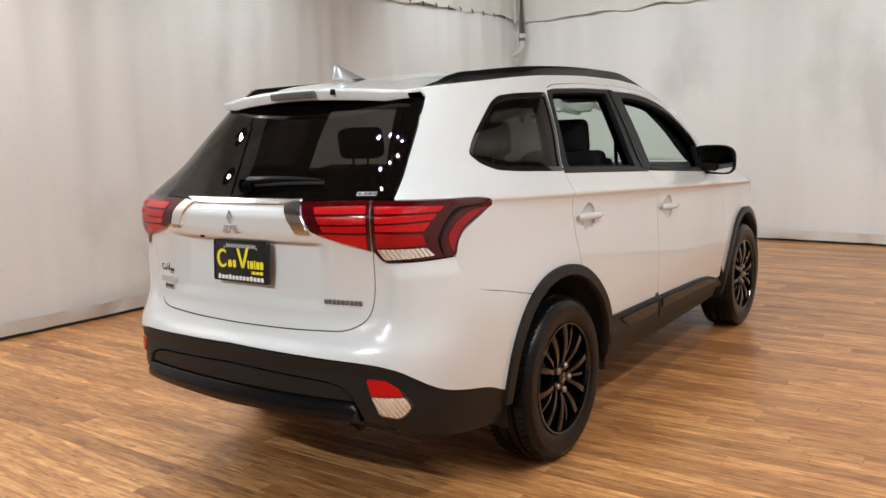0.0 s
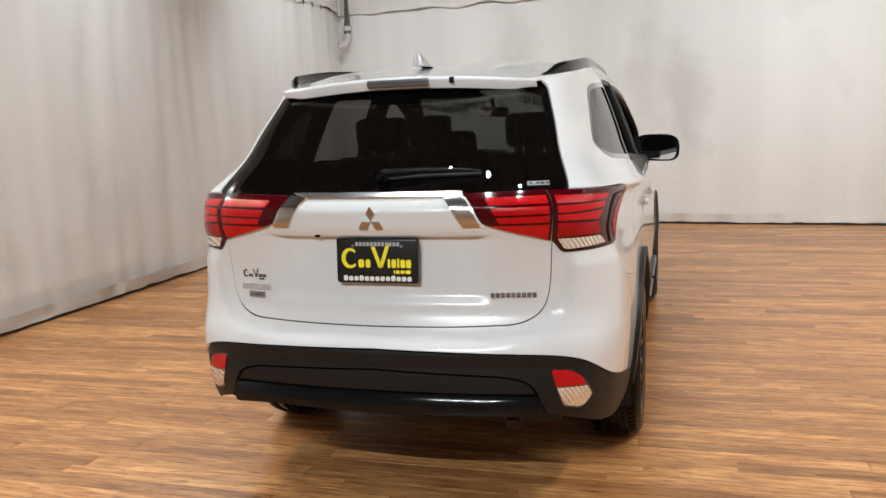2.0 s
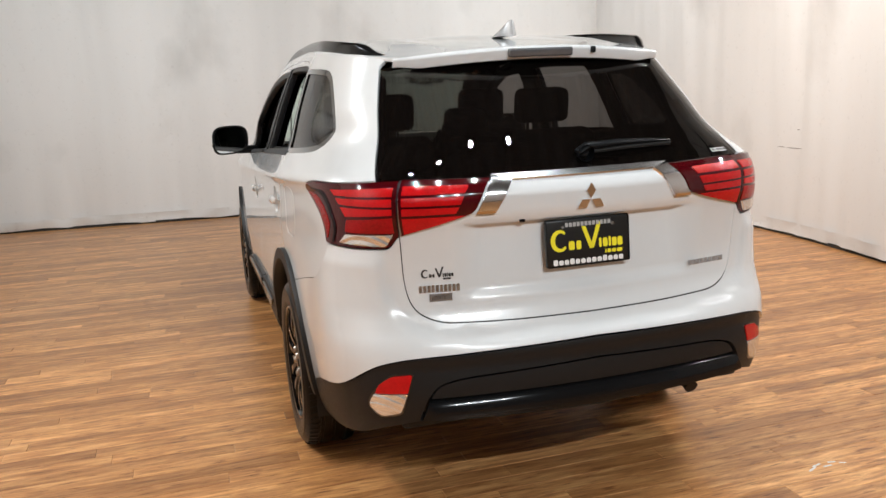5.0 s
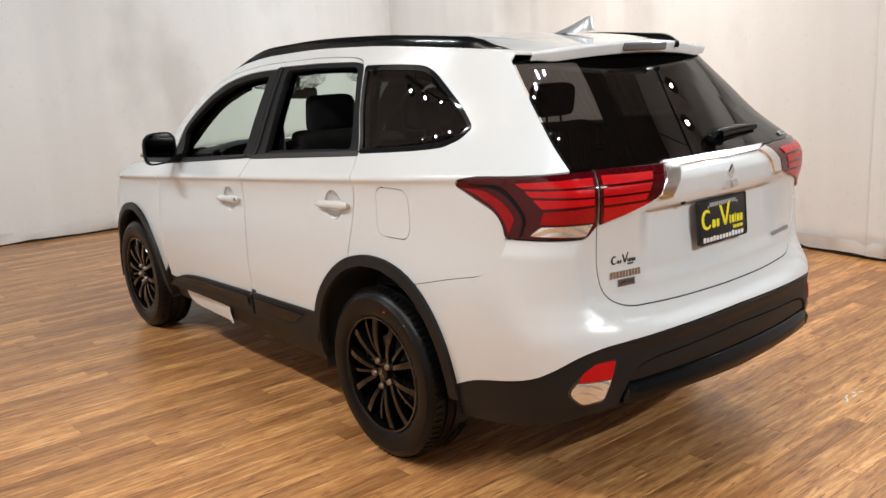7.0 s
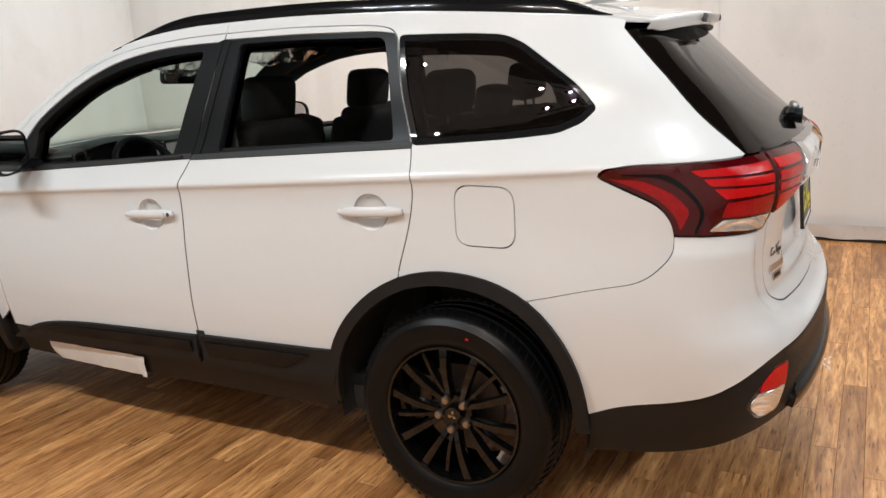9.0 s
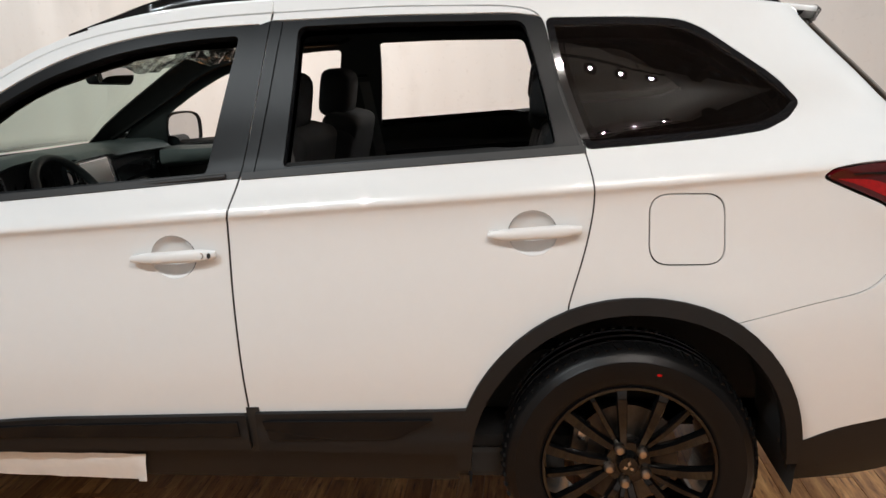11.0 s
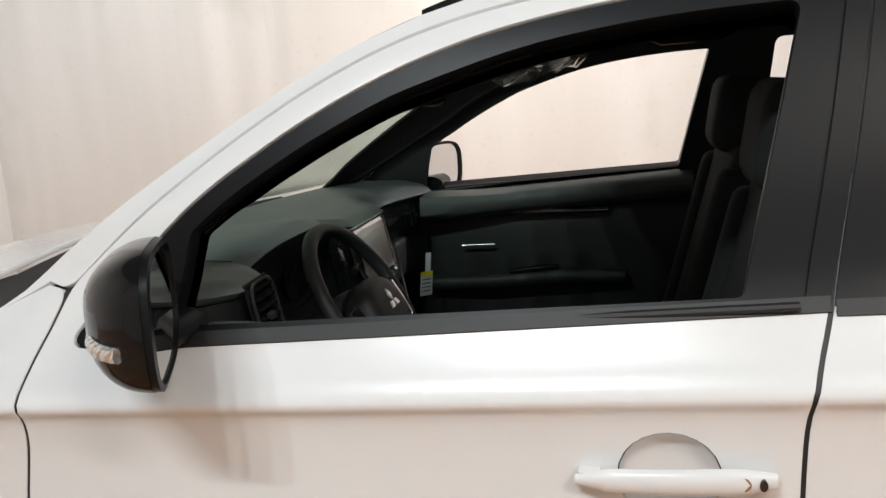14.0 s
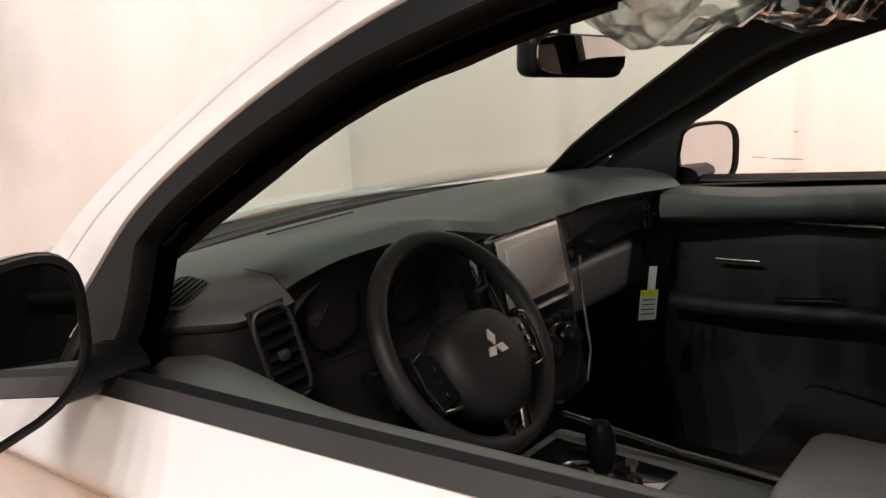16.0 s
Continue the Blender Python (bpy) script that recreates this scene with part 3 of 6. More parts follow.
def Y(*pts):
    """Side outlines are given by (y, z, r) ahead of the rear corner; turned into shell coordinates by unfolding."""
    return [(W + p[0], *p[1:]) if p[0] >= YC else (unfold(side_x(p[0], p[1]), p[0]), *p[1:]) for p in pts]


SWELL = spline([(-20, 0.985), (39, 0.985), (72, 1.0), (92, 1.006), (123, 1.028), (140, 1.010), (153, 0.985), (170, 0.952), (190, 0.94)])


def arc(yc, r, a0, a1, n=18):
    if yc == HUB_R:
        ang = [a0 + (a1 - a0) * i / n for i in range(n + 1)]
        return [(yc + r * SWELL(a) * math.cos(radians(a)), HUB_Z + r * SWELL(a) * math.sin(radians(a))) for a in ang]
    # the front opening is a little flat and sits ahead of its wheel
    return [(yc + 0.024 + 0.978 * r * math.cos(radians(a0 + (a1 - a0) * i / n)), HUB_Z + 0.955 * r * math.sin(radians(a0 + (a1 - a0) * i / n))) for i in range(n + 1)]


# shared seams, front to rear
SEAM_A = [(3.181, 1.192, 0.03), (3.23, 1.057, 0.05), (3.223, 0.986, 0.04), (3.25, 0.84, 0.1), (3.245, 0.676, 0.1), (3.206, 0.427)]
SEAM_TOP_F = [(2.007, 1.622), (2.178, 1.617, 0.08), (2.42, 1.594, 0.09), (2.542, 1.573, 0.09), (2.668, 1.536, 0.07), (2.797, 1.474, 0.07), (2.925, 1.394, 0.07), (3.06, 1.296, 0.07)]
SEAM_B = [(2.081, 1.182, 0.05), (2.113, 1.08, 0.06), (2.117, 0.884, 0.1), (2.107, 0.647, 0.1), (2.09, 0.409)]
SEAM_TOP_R = [(2.007, 1.622), (1.674, 1.627, 0.1), (1.34, 1.615, 0.08), (1.256, 1.594, 0.05)]
SEAM_C = [(1.216, 1.413, 0.08), (1.15, 1.238, 0.04), (1.122, 1.133, 0.06), (1.142, 0.998, 0.1), (1.192, 0.835, 0.05)]
ARCH_R = arc(HUB_R, 0.487, 70, 4, 10)
BELT_F = [(2.081, 1.182), (2.666, 1.136), (3.065, 1.108)]

WIN_F_OUT = [(2.04, 1.589, 0.01), (2.179, 1.586, 0.08), (2.293, 1.580, 0.08), (2.42, 1.563, 0.08), (2.542, 1.536, 0.08), (2.667, 1.492, 0.08), (2.796, 1.428, 0.08), (2.924, 1.346, 0.05), (2.984, 1.298, 0.05), (3.122, 1.165, 0.05), (3.164, 1.113, 0.03), (3.066, 1.110, 0.02), (2.666, 1.141, 0.1), (2.083, 1.183), (2.045, 1.397, 0.1)]
WIN_F_IN = [(2.101, 1.562, 0.02), (2.233, 1.556, 0.06), (2.357, 1.542, 0.08), (2.479, 1.520, 0.08), (2.642, 1.469, 0.08), (2.69, 1.448, 0.06), (2.795, 1.395, 0.08), (2.901, 1.328, 0.03), (2.965, 1.276, 0.01), (2.998, 1.142, 0.012), (2.666, 1.163, 0.1), (2.183, 1.194, 0.01)]
WIN_FAR_IN = [(y + (0.028 if y > 2.6 and z > 1.2 else 0), z, *r) for y, z, *r in WIN_F_IN]
WIN_R_OUT = [(2.005, 1.597), (1.674, 1.6, 0.1), (1.328, 1.592, 0.05), (1.243, 1.577, 0.02), (1.209, 1.413, 0.08), (1.146, 1.233), (1.558, 1.209, 0.1), (2.074, 1.181), (2.04, 1.397, 0.1)]
WIN_R_IN = [(1.932, 1.581, 0.025), (1.674, 1.583, 0.05), (1.305, 1.574, 0.03), (1.264, 1.43, 0.08), (1.224, 1.252, 0.015), (1.558, 1.231, 0.1), (1.965, 1.207, 0.015), (1.94, 1.426, 0.1)]
QUARTER = [(1.248, 1.577, 0.02), (1.031, 1.572, 0.1), (0.887, 1.561, 0.04), (0.824, 1.533, 0.03), (0.732, 1.468, 0.05), (0.640, 1.402, 0.05), (0.580, 1.337, 0.022), (0.617, 1.297, 0.025), (0.684, 1.269, 0.03), (0.807, 1.256, 0.05), (1.148, 1.235, 0.02), (1.216, 1.413, 0.08)]
QUARTER_U = Y(*QUARTER)
LAMP_OUT = [(1.417, 1.151, 0.02), (1.397, 1.171, 0.02), (1.316, 1.184, 0.05), (1.136, 1.189, 0.1), (0.786, 1.196, 0.1), (0.705, 1.196), (0.703, 1.024, 0.004), (0.752, 0.984, 0.02),
            (1.08, 0.986, 0.03), (1.172, 0.986, 0.02), (1.18, 1.031, 0.04), (1.22, 1.074, 0.04), (1.319, 1.112, 0.05)]
LAMP_IN = [(0.699, 1.196), (0.352, 1.189, 0.006), (0.412, 1.088, 0.02), (0.697, 1.024, 0.004)]
GLASS = [(0, 1.194), (0.4, 1.194, 0.05), (0.805, 1.197, 0.02), (0.978, 1.387, 0.1), (1.150, 1.557, 0.02), (0.5, 1.566, 0.2), (0, 1.568)]
BUMP_TOP = [(0.0, 0.648), (0.66, 0.636, 0.1), (0.80, 0.614, 0.06), (0.92, 0.566, 0.08), (1.05, 0.522, 0.08), (1.34, 0.474, 0.1)]


def mirror_u(pts):
    """A closed outline symmetric about the middle, from its right half."""
    right = [p for p in pts]
    left = [(-p[0], *p[1:]) for p in reversed(pts) if p[0] > 1e-6]
    return right + left


def side_parts(s):
    # fender
    edge = [(y, EDGE(y) - 0.006) for y in (3.40, 3.55, 3.75, 3.95, 4.15, 4.3)]
    fender = Y(*SEAM_A[:-1], (3.216, 0.496), *arc(HUB_F, 0.487, 170, 15, 18), (4.209, 0.661), (4.33, 0.774, 0.04), (4.249, 0.954), *reversed(edge), (3.222, 1.197))
    panel("front_fender", fender, PAINT, car, sgn=s, crease=True)
    fd = panel("front_door", Y(*SEAM_TOP_F, *SEAM_A, *[p for p in reversed(SEAM_B)], (2.04, 1.397, 0.1)), PAINT, car, holes=[Y(*WIN_F_OUT), cup_hole(2.275, 0.970)], sgn=s, label="white front door with its window wound down", crease=True)
    panel("window_frame", Y(*WIN_F_OUT), SATIN, fd, holes=[Y(*(WIN_F_IN if s < 0 else WIN_FAR_IN))], sgn=s, off=-0.003, depth=0.03, gap=0.0005, label="satin black window surround")
    rd = panel("rear_door", Y(*SEAM_TOP_R, *SEAM_C, *[(y, z) for y, z in ARCH_R], (1.491, 0.398), *reversed(SEAM_B), (2.04, 1.397, 0.1)), PAINT, car, holes=[Y(*WIN_R_OUT), cup_hole(1.288, 1.024)], sgn=s, label="white rear door with its window almost wound down", crease=True)
    panel("window_frame", Y(*WIN_R_OUT), SATIN, rd, holes=[Y(*WIN_R_IN)], sgn=s, off=-0.003, depth=0.03, gap=0.0005, label="satin black window surround")
    panel("lowered_glass", Y((1.973, 1.201), (1.963, 1.226), (1.366, 1.257, 0.03), (1.241, 1.234), (1.558, 1.219)), DROPPED, rd, sgn=s, off=-0.022, depth=0.004, label="top edge of the lowered tinted glass")
    panel("pillar_cover", Y((2.010, 1.600), (2.040, 1.397, 0.1), (2.081, 1.183), (2.115, 1.183), (2.075, 1.397, 0.1), (2.045, 1.589)), SATIN, fd, sgn=s, off=0.002, depth=0.017, gap=0.0018)
    panel("pillar_cover", Y((2.010, 1.600), (2.040, 1.397, 0.1), (2.081, 1.183), (2.045, 1.183), (2.005, 1.397, 0.1), (1.975, 1.597)), SATIN, rd, sgn=s, off=0.002, depth=0.017, gap=0.0018)
    for door, y, z, key in ((fd, 2.275, 0.970, True), (rd, 1.288, 1.024, False)):
        door_handle(door, y, z, s, key)
    # belt mouldings
    panel("belt_moulding", Y((2.084, 1.178), (2.083, 1.196), (2.666, 1.154, 0.1), (2.966, 1.134), (2.967, 1.115), (2.666, 1.136, 0.1)), SEAL, fd, sgn=s, off=0.004, gap=0.0)
    panel("belt_moulding", Y((1.146, 1.226), (1.148, 1.245), (1.558, 1.223, 0.1), (2.077, 1.192), (2.077, 1.174), (1.558, 1.203, 0.1)), SEAL, rd, sgn=s, off=0.004, gap=0.0)
    # quarter panel and its glass
    topline = [(unfold(XE(y), y), EDGE(y) - 0.004) for y in (2.009, 1.8, 1.5, 1.3, 1.1, 0.9, 0.75, 0.64, 0.57, 0.54)]
    q = Y(*[(p[0], p[1], *p[2:]) for p in reversed(SEAM_C)]) + Y(*reversed(SEAM_TOP_R)) + topline
    q += [(1.168, 1.562), (0.992, 1.387, 0.1), (0.819, 1.2), (0.835, 1.198), (1.136, 1.191, 0.1), (1.316, 1.186, 0.05), (1.402, 1.173, 0.02), (1.422, 1.15, 0.02), (1.319, 1.108, 0.05), (1.22, 1.07, 0.04), (1.177, 1.026, 0.04), (1.168, 0.986),
          (1.171, 0.933, 0.05), (1.273, 0.853, 0.06), (1.46, 0.820, 0.06)]
    q += Y(*arc(HUB_R, 0.487, 123, 70, 10))
    qp = panel("quarter_panel", q, PAINT, car, holes=[QUARTER_U, fuel_outline()] if s < 0 else [QUARTER_U], sgn=s, step=0.03, gap=0.0013, crease=True)
    panel("quarter_glass", QUARTER_U, PRIVACY, qp, sgn=s, off=-0.006, depth=0.004, gap=0.012, label="dark tinted quarter glass")
    panel("glass_surround", QUARTER_U, GLOSS, qp, holes=[[(p.x, p.y) for p in inset(soften(QUARTER_U), 0.020)]], sgn=s, off=0.0, depth=0.01, gap=0.0005)
    if s < 0: panel("fuel_flap", fuel_outline(), PAINT, qp, sgn=s, label="white fuel filler flap")
    # roof side rail above the doors, down the pillar
    strip = [(y, EDGE(y) - 0.003) for y in (2.009, 2.2, 2.35, 2.5, 2.62, 2.7, 2.76, 2.83, 2.9, 2.98, 3.05, 3.13, 3.2, 3.27, 3.33)]
    low = [(p[0], p[1] + 0.0, *p[2:]) for p in SEAM_TOP_F] + [(3.18, 1.188, 0.03), (3.222, 1.197)]
    panel("pillar_outer", Y(*strip[::-1], *low), PAINT, car, sgn=s, gap=0.002)
    # arch trims
    for yc, a0, a1 in ((HUB_R, -2, 178), (HUB_F, 2, 188)):
        ring = Y(*arc(yc, 0.490, a0, a1, 30), *reversed(arc(yc, 0.446, a0, a1, 30)))
        panel("arch_trim", ring, PLASTIC, car, sgn=s, off=0.018, depth=0.05, gap=0.0, rounded=False, label="black plastic wheel arch trim", step=0.03)
    # rocker and door cladding
    panel("rocker_trim", Y((3.206, 0.42), (2.329, 0.405), (1.491, 0.391), (1.505, 0.281), (2.329, 0.28), (3.166, 0.296)), PLASTIC, car, sgn=s, off=0.0, depth=0.06, label="black plastic sill cover")
    crown = lambda a, b: 0.010 * sstep(0.30, 0.36, b) * (1 - 0.6 * sstep(0.44, 0.47, b))
    panel("door_cladding", Y((3.22, 0.375, 0.02), (3.156, 0.413, 0.05), (3.009, 0.469, 0.1), (2.784, 0.495, 0.15), (2.103, 0.515), (2.096, 0.401), (2.716, 0.388, 0.1)), PLASTIC, fd, sgn=s, off=0.012, depth=0.02, dish=crown, label="ribbed black door cladding")
    panel("door_cladding", Y((2.08, 0.519), (1.558, 0.531), (1.441, 0.537), (1.479, 0.393), (2.079, 0.399)), PLASTIC, rd, sgn=s, off=0.012, depth=0.02, dish=crown, label="ribbed black door cladding")
    panel("gloss_insert", Y((3.107, 0.418, 0.02), (2.93, 0.467, 0.05), (2.764, 0.479, 0.1), (2.127, 0.496), (2.122, 0.445), (2.813, 0.434, 0.1)), INSERT, fd, sgn=s, off=0.026, depth=0.01, label="gloss black cladding insert")
    panel("gloss_insert", Y((2.059, 0.499), (1.558, 0.508, 0.02), (1.674, 0.442, 0.02), (2.04, 0.436)), INSERT, rd, sgn=s, off=0.026, depth=0.01, label="gloss black cladding insert")
    # rear lamp, outer half
    lamp = panel("rear_lamp", LAMP_OUT, RED_DARK, car, sgn=s, off=0.006, depth=0.03, step=0.02, label="dark red wrap-round rear lamp")
    for nm, poly, mt in (
        ("brake_lens", [(0.722, 1.173), (1.112, 1.169, 0.01), (1.072, 1.15, 0.01), (0.722, 1.15)], RED),
        ("brake_lens", [(0.722, 1.143), (1.062, 1.143, 0.01), (1.032, 1.124, 0.01), (0.722, 1.121)], RED),
        ("brake_lens", [(0.722, 1.114), (1.022, 1.116, 0.01), (0.975, 1.088), (0.722, 1.095)], RED),
        ("side_lens", [(0.722, 1.087), (0.97, 1.078, 0.01), (0.99, 1.038, 0.01), (0.722, 1.038)], RED_DEEP),
        ("reversing_lens", [(0.728, 1.032), (0.985, 1.03, 0.01), (1.042, 1, 0.01), (0.762, 0.993, 0.015)], CLEAR),
        ("marker_lens", [(1.382, 1.148, 0.01), (1.262, 1.141, 0.04), (1.162, 1.101, 0.04), (1.112, 1.056, 0.02), (1.147, 1.001, 0.01), (1.162, 1.041, 0.03), (1.212, 1.088, 0.04), (1.312, 1.128, 0.05)], RED_DEEP)):
        panel(nm, poly, mt, lamp, sgn=s, off=0.0085, depth=0.004, gap=0.0, step=0.02, label="clear ribbed reversing lens" if mt is CLEAR else "")
    panel("lamp_rib", [(1.342, 1.161, 0.01), (1.212, 1.153, 0.05), (1.132, 1.114, 0.04), (1.067, 1.054, 0.03), (1.097, 0.996), (1.087, 0.996), (1.055, 1.056, 0.03), (1.117, 1.122, 0.04), (1.190, 1.162, 0.04)], SATIN, lamp, sgn=s, off=0.010, depth=0.004, gap=0.0, step=0.02)
    # fog lamp in the bumper
    fog = panel("rear_fog_lamp", [(0.742, 0.587, 0.015), (0.638, 0.595, 0.015), (0.667, 0.52, 0.05), (0.7, 0.443, 0.02), (0.81, 0.427, 0.03), (0.885, 0.478, 0.03), (0.83, 0.535, 0.04)], GLOSS, car, sgn=s, off=0.004, step=0.02, label="bumper lamp with red and clear lenses")
    panel("reflector", [(0.738, 0.578, 0.012), (0.652, 0.584, 0.012), (0.672, 0.524), (0.82, 0.52), (0.8, 0.55, 0.02)], RED, fog, sgn=s, off=0.008, depth=0.006, gap=0.0, step=0.02)
    panel("clear_lens", [(0.826, 0.516), (0.674, 0.52), (0.708, 0.455, 0.015), (0.8, 0.44, 0.02), (0.866, 0.478, 0.03)], CLEAR, fog, sgn=s, off=0.008, depth=0.006, gap=0.0, step=0.02)


def cup_hole(y, z):
    return [(W + y + 0.062 * math.cos(radians(a)), z + 0.058 * math.sin(radians(a))) for a in range(0, 360, 15)]


def fuel_outline():
    return Y((0.988, 1.122, 0.055), (0.794, 1.118, 0.055), (0.788, 0.930, 0.055), (0.986, 0.932, 0.055))


def door_handle(door, y, z, s, key):
    """Pull bar over a dished cup."""
    cup = bmesh.new()
    rings = []
    for k in range(7):
        t = k / 6
        r, d = 0.0635 * math.cos(t * math.pi / 2), 0.024 * math.sin(t * math.pi / 2)
        rings.append([cup.verts.new(skin2(s * (W + y + r * math.cos(radians(a))), z + r * 0.975 * math.sin(radians(a))) - Vector((s * (d - 0.0005), 0, 0))) for a in range(0, 360, 15)])
    for a, b in zip(rings, rings[1:]):
        for i in range(24): cup.faces.new((a[i], a[(i + 1) % 24], b[(i + 1) % 24], b[i]) if s > 0 else (b[i], b[(i + 1) % 24], a[(i + 1) % 24], a[i]))
    part("handle_cup", cup, PAINT, door)
    secs = []
    for k in range(13):
        t = k / 12
        yy = y + 0.118 - 0.245 * t
        zz = z - 0.002 + 0.012 * t
        w = 0.0155 * min(1, 0.45 + 3 * min(t, 1 - t)) + 0.003 * t
        th = 0.010 * min(1, 0.5 + 3 * min(t, 1 - t))
        c = skin2(s * (W + yy), zz) + Vector((s * (0.016 + 0.006 * math.sin(math.pi * t)), 0, 0))
        secs.append([c + Vector((s * th * math.cos(radians(a)), 0, w * math.sin(radians(a)))) for a in range(0, 360, 30)])
    h = part("door_handle", loft(secs), PAINT, door, label="white pull handle")
    for k, yy in enumerate((y + 0.10, y - 0.105)):
        c = skin2(s * (W + yy), z)
        part("handle_foot", box((0.03, 0.03, 0.018), (c.x + s * 0.004, yy, z + 0.004 * k), 0.004), PAINT, h)
    if key and s < 0:
        for yy, sz in ((y - 0.087, (0.009, 0.016)), (y - 0.110, (0.005, 0.014))):
            c = skin2(s * (W + yy), z + 0.008)
            bm = lathe([(0, 0.0), (1, 0.0), (1, -0.004), (0, -0.004)], 16, "X")
            bm.transform(Matrix.Translation((c.x + s * 0.0275, yy, z + 0.008)) @ Matrix.Diagonal((s, sz[0], sz[1] * 0.55, 1)))
            part("key_button", bm, SILVER if sz[0] > 0.006 else GLOSS, h, "small lock button")


# dark strips laid in the panel gaps as their painted shade
def seam_shades(s):
    panel("seam_shade", Y((2.106, 0.53), (2.068, 0.53), (2.066, 0.385), (2.106, 0.385)), SEAL, car, sgn=s, off=0.003, depth=0.004, gap=0.0)
    for line in (SEAM_A, SEAM_B, SEAM_C, [(2.007, 1.62), (2.04, 1.397, 0.1), (2.081, 1.182)]):
        panel("seam_shade", Y(*[(p[0] + 0.009, p[1], *p[2:]) for p in line], *[(p[0] - 0.009, p[1], *p[2:]) for p in reversed(line)]), SEAL, car, sgn=s, off=-0.0026, depth=0.004, gap=0.0)


both(side_parts)
both(seam_shades)

# bumper, tailgate, rear glass
seam = [(0.705, 1.024), (0.705, 0.86, 0.06), (0.668, 0.775, 0.05), (0.56, 0.732, 0.06), (0.3, 0.723, 0.1), (0, 0.721)]
white = [(0, 0.721), (0.3, 0.723, 0.1), (0.56, 0.732, 0.06), (0.668, 0.775, 0.05), (0.705, 0.86, 0.06), (0.705, 1.024), (0.755, 0.98, 0.02), (1.168, 0.984), (1.171, 0.933, 0.05), (1.273, 0.853, 0.06), (1.46, 0.820, 0.06)]
white += Y(*arc(HUB_R, 0.487, 123, 171, 12)) + BUMP_TOP[::-1]
swell = lambda a, b: 0.014 * sstep(1.03, 1.12, ((abs(a) / 0.74) ** 4 + (max(0, 1.02 - b) / 0.325) ** 4) ** 0.25) * sstep(0.985, 0.92, b) * sstep(1.45, 1.15, abs(a))
panel("rear_bumper", mirror_u([p for p in white[:-1]] + [(0, 0.65)])[:], PAINT, car, step=0.025, gap=0.0013, dish=swell, label="white upper rear bumper")
black = BUMP_TOP + [(1.447, 0.436), (1.447, 0.297), (1.215, 0.312, 0.1), (0.965, 0.347, 0.1), (0.8, 0.39, 0.05), (0.62, 0.426, 0.05), (0, 0.414)]
groove = [(0, 0.578), (0.477, 0.561, 0.06), (0.56, 0.542, 0.04), (0.6, 0.49, 0.02), (0.632, 0.43), (0, 0.42)]
shelf = lambda a, b: 0.012 * sstep(0.60, 0.64, b) - 0.0
bb = panel("bumper_cover", mirror_u(black), PLASTIC, car, holes=[mirror_u(groove)], step=0.03, off=0.004, depth=0.05, dish=shelf, label="black plastic lower rear bumper")
panel("bumper_insert", mirror_u([(0, 0.576), (0.477, 0.559, 0.06), (0.56, 0.54, 0.04), (0.59, 0.495), (0, 0.497)]), PLASTIC, bb, off=-0.004, label="inset black bumper panel")
panel("gloss_strip", mirror_u([(0, 0.495), (0.592, 0.493), (0.628, 0.431), (0, 0.42)]), INSERT, bb, off=0.0, depth=0.04, dish=lambda a, b: 0.022 * sstep(0.50, 0.47, b), label="gloss black lower bumper strip")
tail = [(0, 1.186), (0.349, 1.184), (0.699, 1.194)] + seam
tg = panel("tailgate", mirror_u(tail[:-1] + [(0, 0.721)]), PAINT, car, step=0.018, gap=0.0034, label="white tailgate with a plate recess")
# dark ring behind the tailgate gap, its shade put in as colour
ring = soften(mirror_u(tail[:-1] + [(0, 0.721)]))
panel("seam_shade", [tuple(p) for p in inset(ring, -0.009)], SEAL, car, holes=[[tuple(p) for p in inset(ring, 0.009)]], off=-0.0026, depth=0.004, gap=0.0, rounded=False)
panel("rear_glass", mirror_u(GLASS), PRIVACY, tg, off=0.0, depth=0.006, gap=0.003, label="dark tinted rear window")


def tail_parts(s):
    lamp = panel("tailgate_lamp", LAMP_IN, RED_DARK, tg, sgn=s, off=0.010, depth=0.03, step=0.02, label="dark red inner rear lamp")
    for nm, poly, mt in (
        ("brake_lens", [(0.682, 1.173), (0.432, 1.168, 0.008), (0.446, 1.148), (0.682, 1.15)], RED),
        ("brake_lens", [(0.682, 1.143), (0.45, 1.141), (0.464, 1.119), (0.682, 1.121)], RED),
        ("brake_lens", [(0.682, 1.114), (0.468, 1.111), (0.482, 1.092), (0.682, 1.092)], RED),
        ("side_lens", [(0.682, 1.084), (0.445, 1.084), (0.56, 1.058), (0.682, 1.034)], RED)):
        panel(nm, poly, mt, lamp, sgn=s, off=0.013, depth=0.004, gap=0.0, step=0.02)
    panel("chrome_wing", [(0.35, 1.19), (0.268, 1.182, 0.01), (0.335, 1.086, 0.006), (0.409, 1.086)], CHROME, tg, sgn=s, off=0.011, depth=0.025, step=0.02, label="chrome wing beside the lamp")
    # tan edge painted on: the floor's reflection low in the chrome wing
    panel("floor_glint_edge", [(0.405, 1.094), (0.345, 1.094), (0.338, 1.084), (0.409, 1.084)], FLOOR_GLINT, tg, sgn=s, off=0.0125, depth=0.004, gap=0.0005, step=0.02)


both(tail_parts)
panel("chrome_strip", [(-0.352, 1.196), (-0.27, 1.179), (0.27, 1.179), (0.352, 1.196)], SILVER, tg, off=0.009, depth=0.02, gap=0.0, step=0.02, label="thin chrome strip under the rear window")

